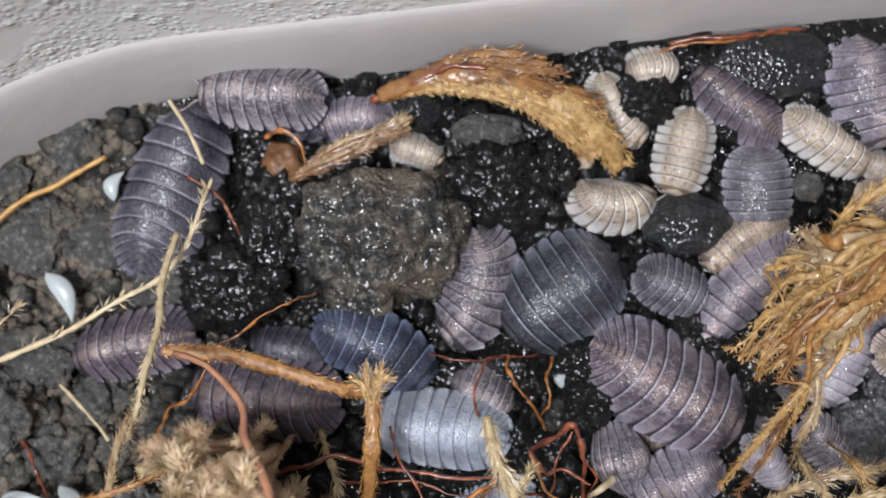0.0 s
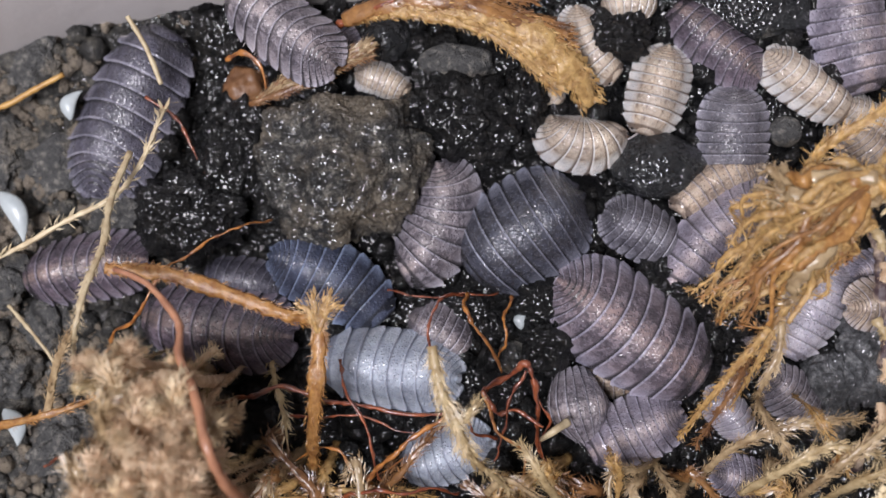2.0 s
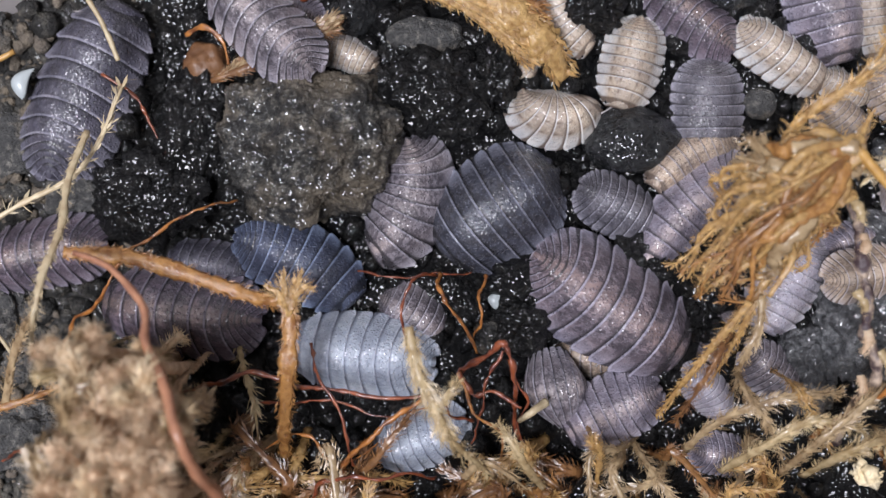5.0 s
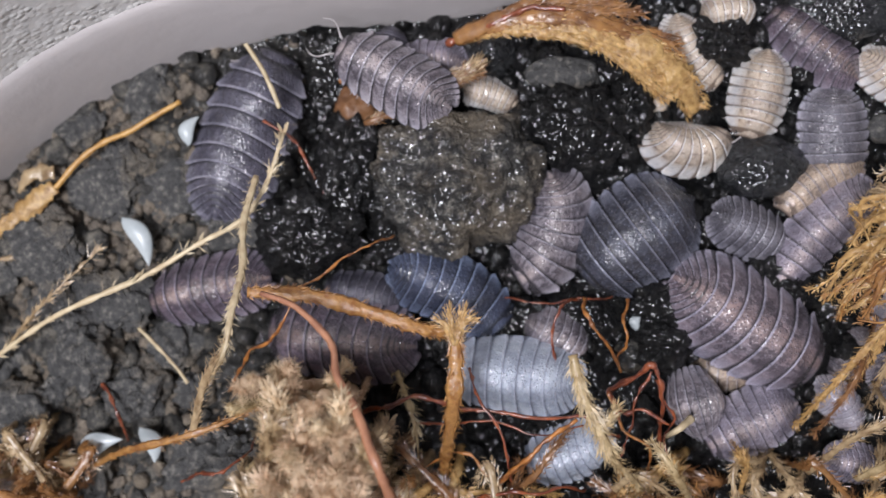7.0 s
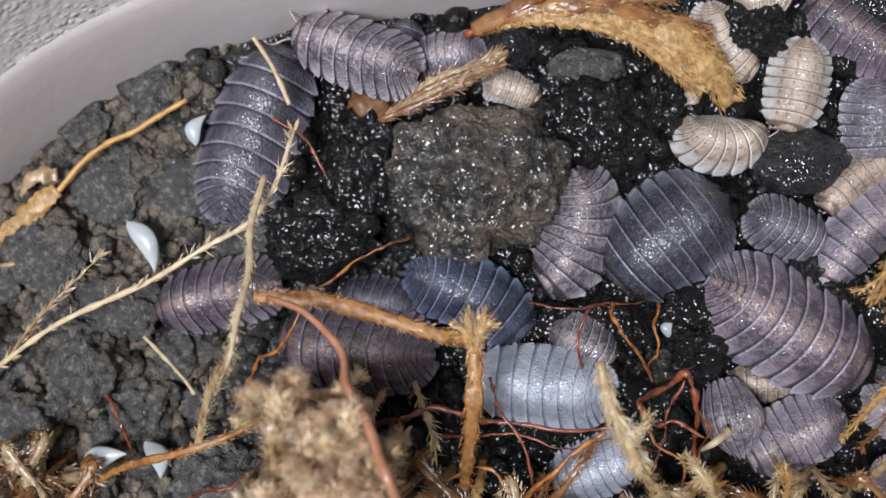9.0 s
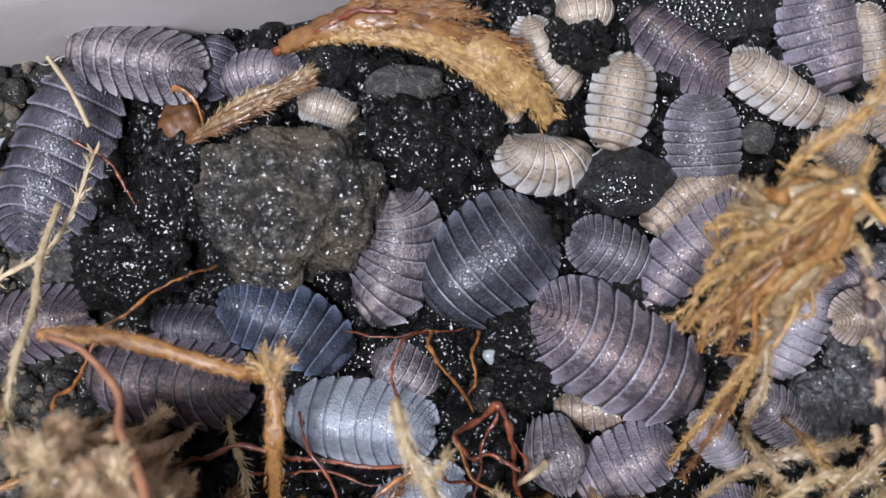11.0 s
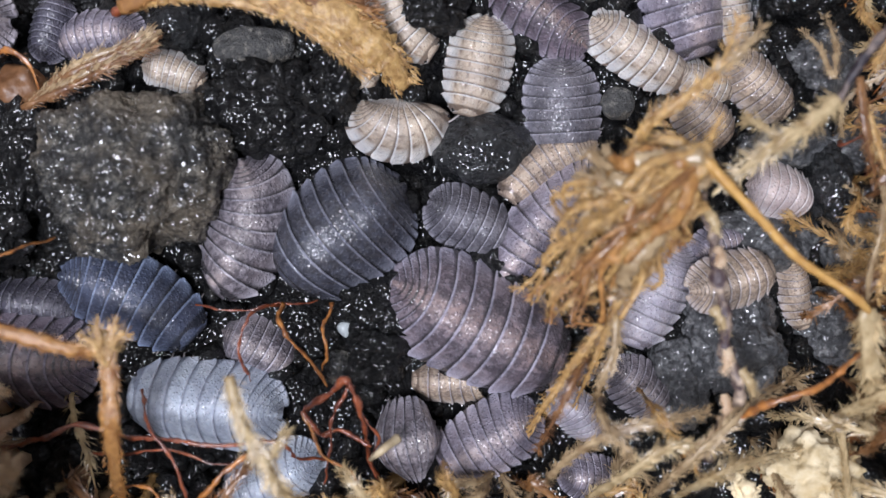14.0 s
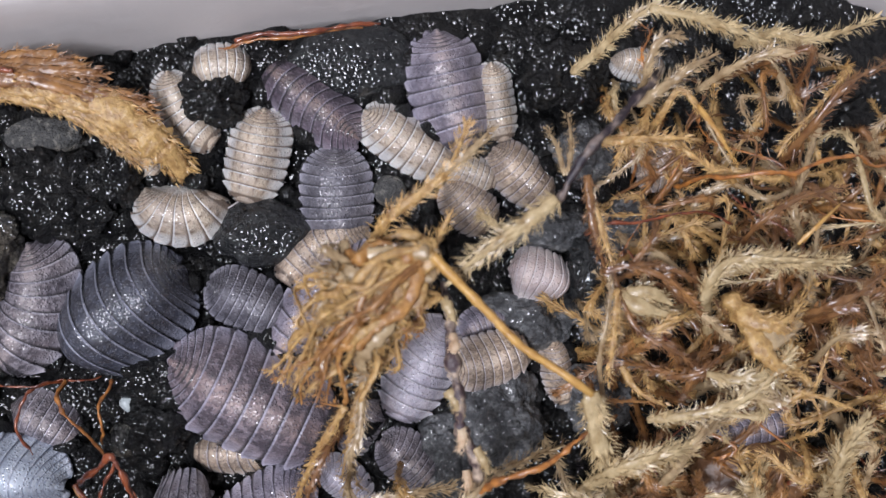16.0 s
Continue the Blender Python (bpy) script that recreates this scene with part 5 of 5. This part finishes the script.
# a hanging wet frond: ragged clumps of strands hang from one node, bulge out and run together in a few tips
FAN = random.Random(11)
CLUMPS = (((27.2, 18.2, 12.0), (25.2, 17.4, 11.6), 1.0, STRAW), ((25.4, 16.6, 12.2), (23.6, 14.4, 11.4), 1.1, GOLD), ((25.4, 14.6, 12.6), (21.9, 10.2, 9.2), 0.9, GOLD),
          ((26.6, 13.6, 12.8), (23.7, 8.9, 9.0), 0.8, AMBER), ((28.2, 13.6, 12.4), (26.2, 10.0, 9.6), 0.9, GOLD), ((29.8, 14.8, 12.0), (29.0, 11.8, 10.2), 0.8, GOLD),
          ((31.0, 16.0, 11.6), (30.6, 13.6, 10.4), 0.6, AMBER), ((28.6, 16.4, 12.6), (26.8, 14.8, 12.4), 0.9, STRAW))
for k in range(64):
    mid, tip, loose, mat = CLUMPS[k % len(CLUMPS)]

    def stray(p, r):
        return Vector(p) + Vector((FAN.gauss(0, r), FAN.gauss(0, r), FAN.gauss(0, 0.8 * r)))

    n0 = stray((32.0, 18.6, 12.8), 0.3)
    bulge, tip = stray(mid, 0.7 * loose), stray(tip, 0.8 * loose)
    path = [n0, stray(n0.lerp(bulge, 0.35), 0.45), stray(n0.lerp(bulge, 0.7), 0.6), bulge, stray(bulge.lerp(tip, 0.35), 0.7), stray(bulge.lerp(tip, 0.7), 0.6), tip]
    flat_one = k % 4 == 0
    moss("wet golden strand of a hanging moss frond", [tuple(p) for p in path], FAN.uniform(0.9, 1.4) if flat_one else FAN.uniform(0.35, 0.8), mat if FAN.random() < 0.6 else FAN.choice((GOLD, ORANGE_MOSS, STRAW, GOLD)), 0.7, 4, 0.3 if flat_one else 0.6, 55, 300 + k, tip=0.5, body=0.85)

# the wet brown plume by the tub wall: a red stalk fanning out into long shaggy blades
PLUME = random.Random(4)
for k in range(26):
    f = k / 25
    mid = (2.2 + 4.0 * f + PLUME.uniform(-0.4, 0.4), 33.2 - 3.6 * f, 6.2 - 1.6 * abs(f - 0.4))
    end = (8.5 + 5.6 * math.sin(math.pi * (0.12 + 0.5 * f)) - 2.2 * f, 32.6 - 7.2 * f + PLUME.uniform(-0.3, 0.3), 4.6 - 1.4 * f)
    if k < 8:
        end = (6.0 + k / 2, 33.6 - k * 0.25, 5.6)
    moss("wet amber-brown blade of a shaggy moss plume", [(-5.2 + f, 30.6 + 0.3 * f, 4.0), (-1.2 + f, 31.9 - 0.9 * f, 5.6), mid, end], 1.5 if k % 3 == 0 else 0.8, AMBER if k < 15 else GOLD, 0.9, 8, 0.35, 26, 70 + k, tip=0.5, body=0.9 if k % 3 == 0 else 0.6)
moss("amber tip of a shaggy moss plume", [(7.6, 30.6, 5), (11.2, 28.4, 4.2), (13.0, 26.6, 3), (14.1, 25.0, 1.6)], 2.6, GOLD, 1.2, 12, 0.35, 26, 90, tip=0.6, body=1.0)
root("glossy rust-red stalk of a moss plume", [(-5.6, 30.4, 3.2), (-3.0, 31.4, 5.2), (0.5, 32.2, 6.6), (3.2, 32.2, 6.8)], 0.40)
for k in range(4):
    moss("tan-brown fibrous moss debris on the rock", [(-12.6 + 0.6 * k, 24.2 + 0.4 * k, 2.4), (-8.4, 25.6 + 0.45 * k, 3.4), (-5.6 + 0.3 * k, 27.0 + 0.4 * k, 3.6), (-3.2, 28.2 + 0.3 * k, 3.2)], 1.0, STRAW if k % 2 else BROWN, 1.1, 12, 0.5, 22, 95 + k)
moss("curled rust-brown leaf scrap", [(-14.6, 27.6, 2.6), (-13.0, 28.0, 3.6), (-11.6, 27.0, 3.6), (-11.2, 25.4, 2.8)], 0.9, ORANGE_ROOT, 0.4, 2, 0.3, 20, 99, "leaf_scrap", 0.6)


def tangle(label, count, box, rise, mats, width, leaf, seed, span=9.0, per_mm=10.0, keep=None, heap=""):
    """Loose shoots lying over one another, both ends down in the soil or among the others."""
    rng = random.Random(seed)
    k = 0
    slots = list(dict.fromkeys(mats))
    verts, faces, index = [], [], []
    while k < count:
        x, y = rng.uniform(box[0], box[1]), rng.uniform(box[2], box[3])
        if keep and not keep(x, y):
            continue
        a = rng.uniform(0, 2 * math.pi)
        ln = span * rng.uniform(0.5, 1.2)
        top = rise * rng.uniform(0.35, 1.0)
        dx, dy = math.cos(a) * ln / 2, math.sin(a) * ln / 2
        sx, sy = rng.uniform(-2, 2), rng.uniform(-2, 2)
        pts = [(x - dx, y - dy, ground_height(x - dx, y - dy) + 0.2), (x - dx * 0.5 + sx * 0.5, y - dy * 0.5 + sy * 0.5, top * 0.8),
               (x + sx, y + sy, top), (x + dx * 0.6 - sx, y + dy * 0.6 - sy, top * rng.uniform(0.6, 1.0)), (x + dx, y + dy, top * rng.uniform(0.1, 0.9))]
        args = (pts, width * rng.uniform(0.5, 1.4), rng.choice(mats), leaf * rng.uniform(0.7, 1.2), per_mm, rng.uniform(0.35, 0.7), rng.uniform(22, 38), seed * 100 + k)
        k += 1
        if not heap:
            moss(label, *args, body=0.62)
            continue
        sv, sf, lv, lf = moss_mesh(args[0], args[1], *args[3:], 0.35, 0.6)
        for pv, pf in ((sv, sf), (lv, lf)):
            base = len(verts)
            verts += pv
            faces += [tuple(base + i for i in f) for f in pf]
            index += [slots.index(args[2])] * len(pf)
    if heap:
        ob = mesh_part(heap, verts, faces, slots[0])
        for mat in slots[1:]:
            ob.data.materials.append(mat)
        ob.data.polygons.foreach_set("material_index", index)
        tagged(ob, label, "moss", kind="stuff")


tangle("tangled straw and golden moss shoot", 72, (46, 72, -6, 31), 8.5, (GOLD, STRAW, AMBER, BROWN, PALE, STRAW, GOLD), 0.6, 0.85, 201, keep=lambda x, y: x > 47.5 - 0.1 * (y - 10) and y < 33)
tangle("thin red-brown stalks through the moss", 50, (44, 72, -6, 33), 7.0, (RED_ROOT, BROWN, ORANGE_ROOT, BROWN), 0.35, 0.9, 208, 12, 1.2, heap="stalks", keep=lambda x, y: x > 48 - 0.12 * (y - 10) and y < 33)
tangle("wet tan and brown moss under the tangle", 130, (42, 72, -10, 33), 5.0, (AMBER, BROWN, STRAW, AMBER, GOLD), 0.8, 0.9, 209, 9, 7, heap="moss_litter", keep=lambda x, y: x > 50 - 0.12 * (y - 10) and y < 28)
tangle("thin golden shoots over stones and hollows", 26, (43, 52, -2, 15), 8.5, (GOLD, AMBER, STRAW, BROWN), 0.45, 1.1, 211, 8)
tangle("tangled pale moss shoot", 26, (42, 70, -10, 3), 9.0, (PALE, STRAW, PALE, GOLD), 0.8, 1.1, 202, per_mm=9.0)
tangle("loose golden-brown moss along the front", 46, (-12, 15, -13, -4.2), 6.0, (GOLD, BROWN, AMBER, STRAW), 1.1, 1.2, 203, 7, heap="moss_litter")
tangle("loose golden and straw moss among woodlice", 34, (14, 40, -13, -2.5), 6.0, (STRAW, GOLD, AMBER, STRAW), 0.7, 1.1, 204, 8, heap="moss_litter", keep=lambda x, y: y < -3.5 or x > 25)

def tufts(label, heads, mats, seed):
    """Soft heads of moss on thin stems: each a small core bristling with fine leaves on every side."""
    rng = random.Random(seed)
    verts, faces, index = [], [], []

    def put(pv, pf, slot):
        base = len(verts)
        verts.extend(pv)
        faces.extend(tuple(base + i for i in f) for f in pf)
        index.extend([slot] * len(pf))

    for x, y, z, size in heads:
        x, y, z = x * 0.95, 12 + (y - 12) * 0.95, z + 3.2
        for k in range(5):
            c = Vector((x + rng.gauss(0, 0.62) * size, y + rng.gauss(0, 0.62) * size, z - rng.uniform(0, 1.2) * size))
            rad = size * rng.uniform(0.2, 0.42)
            slot = rng.randrange(len(mats))
            lv, lf = lump_mesh(2, seed + k, 0.5, (rad, rad, rad))
            put([(a + c.x, b + c.y, d + c.z) for a, b, d in lv], lf, slot)
            for n in range(230):
                d = Vector((rng.gauss(0, 1), rng.gauss(0, 1), rng.gauss(0.2, 1))).normalized()
                side = d.cross(Vector((rng.gauss(0, 1), rng.gauss(0, 1), rng.gauss(0, 1)))).normalized()
                ln, wd = rad * rng.uniform(0.4, 1.9), rad * rng.uniform(0.025, 0.07)
                p = c + d * rad * 0.8
                q = p + d * ln * 0.5 + side * wd * 0.6
                tip = p + d * ln + Vector((rng.gauss(0, 0.6), rng.gauss(0, 0.6), rng.gauss(-0.2, 0.5))) * rad
                put([tuple(p - side * wd * 0.5), tuple(p + side * wd * 0.5), tuple(q + side * wd), tuple(q - side * wd), tuple(tip)], [(0, 1, 2, 3), (3, 2, 4)], slot)
        sv, sf = tube(spline([(x, y, z - size * 0.5), (x + rng.uniform(-1, 1), y - 0.8, z * 0.6), (x + rng.uniform(-2, 2), y - 1.5, 0.0)], 6), lambda t: 0.45, 6, 0.4)
        put(sv, sf, 0)
    ob = mesh_part("moss_clump", verts, faces, mats[0])
    for mat in mats[1:]:
        ob.data.materials.append(mat)
    ob.data.polygons.foreach_set("material_index", index)
    return tagged(ob, label, "moss", kind="stuff")


tufts("soft pale peach tufts of moss standing above the soil", ((-19.7, 4.6, 15, 1.1), (-17.0, 4.4, 14, 1.2), (-14.2, 3.6, 15, 1.3), (-17.9, 2.2, 14, 1.3), (-15.5, 0.8, 16, 1.6), (-12.8, 0.4, 16, 1.3), (-15.8, -2.1, 16, 1.7), (-13.1, -2.8, 17, 1.8), (-11.4, -5.0, 16, 1.5), (-17.6, -4.3, 16, 1.5), (-15.6, -5.6, 17, 1.8), (-13.5, -7.0, 16, 1.7), (-18.6, -7.6, 15, 1.6)), (PEACH, CREAM_MOSS, PEACH), 91)
TUFT = random.Random(77)
for k in range(26):
    bx, by = TUFT.uniform(-18, -12), TUFT.uniform(-9, -2)
    tx, ty = bx + TUFT.uniform(-3.4, 2.2), by + TUFT.uniform(3, 7)
    moss("soft pale drooping moss shoot near the lens", [(bx, by - 2, 2), (bx, by, 10), (bx + 0.4 * (tx - bx), by + 0.5 * (ty - by), 16.5), (tx, ty, 17 + TUFT.uniform(-2, 2)), (tx + TUFT.uniform(-1, 1), ty + 0.6, 14)], TUFT.uniform(0.8, 1.5), TUFT.choice((CREAM_MOSS, PEACH, CREAM_MOSS, PEACH, STRAW)), 1.4, 10, 0.5, 40, 600 + k)
tangle("thin pale moss shoots under the tufts", 36, (-21, -11.5, -9, 3.4), 16.0, (PEACH, PALE, CREAM_MOSS), 0.8, 0.9, 205, 6, 16, heap="moss_litter")
tangle("loose golden-brown moss in the front corner", 60, (-51, -36, -14, -1.5), 8.0, (AMBER, STRAW, BROWN, AMBER), 1.2, 0.9, 206, 7, heap="moss_litter")
tangle("loose brown moss along the side wall", 26, (-51, -45, -2, 15), 5.5, (BROWN, AMBER, STRAW), 1.1, 0.9, 207, 6, heap="moss_litter")



def motions():
    gait = [(0.0, -14.7, 31.0, 176), (0.6, -14.2, 30.6, 167), (1.5, -10.9, 30.2, 158), (2.0, -9.6, 29.6, 145), (2.8, -8.7, 28.4, 138),
            (3.5, -8.2, 28.0, 133), (5.8, -8.2, 27.5, 139), (6.2, -9.3, 26.8, 138), (7.0, -9.8, 27.4, 150), (8.0, -11.0, 27.8, 154),
            (9.0, -14.0, 29.2, 159), (10.2, -15.4, 30.1, 163), (12.5, -17.2, 30.3, 175), (16.0, -18.4, 30.3, 178)]
    # it climbs over the brown debris and down again
    height = {0.0: 1.9, 0.6: 1.9, 1.5: 2.6, 9.0: 2.6, 10.2: 1.9, 12.5: 1.9, 16.0: 1.9}
    walk(crawler, [(t, pose(x * MM, y * MM, height.get(t, 3.6) * MM, 0, 0, a)) for t, x, y, a in gait])
    # four others shift and turn a little where they sit
    for louse, z, rows in ((mauve, 0.7, ((0.0, 17.1, 7.7, -31), (3.5, 17.3, 7.9, -33), (10.0, 17.7, 8.3, -31), (13.0, 18.4, 8.2, -28), (16.0, 18.4, 8.2, -28))),
                           (pale_blue, 0.4, ((0.0, -0.3, 4.2, 174), (3.5, -0.6, 3.9, 175), (10.0, -0.1, 3.7, 173), (13.0, -0.6, 3.1, 171), (16.0, -0.6, 3.1, 171))),
                           (rolled, 0.5, ((0.0, 13.9, 1.8, -164), (3.5, 13.9, 1.6, -165), (10.0, 13.9, 1.1, -166), (13.0, 13.5, 0.0, -172), (16.0, 13.5, 0.0, -172))),
                           (beside, 0.3, ((0.0, 18.3, 0.1, -153), (3.5, 18.3, 0.1, -153), (10.0, 18.6, 0.1, -154), (13.0, 19.3, -0.1, -152), (16.0, 19.3, -0.1, -152)))):
        walk(louse, [(t, pose(x * MM, y * MM, z * MM, 0, 0, a)) for t, x, y, a in rows])


motions()
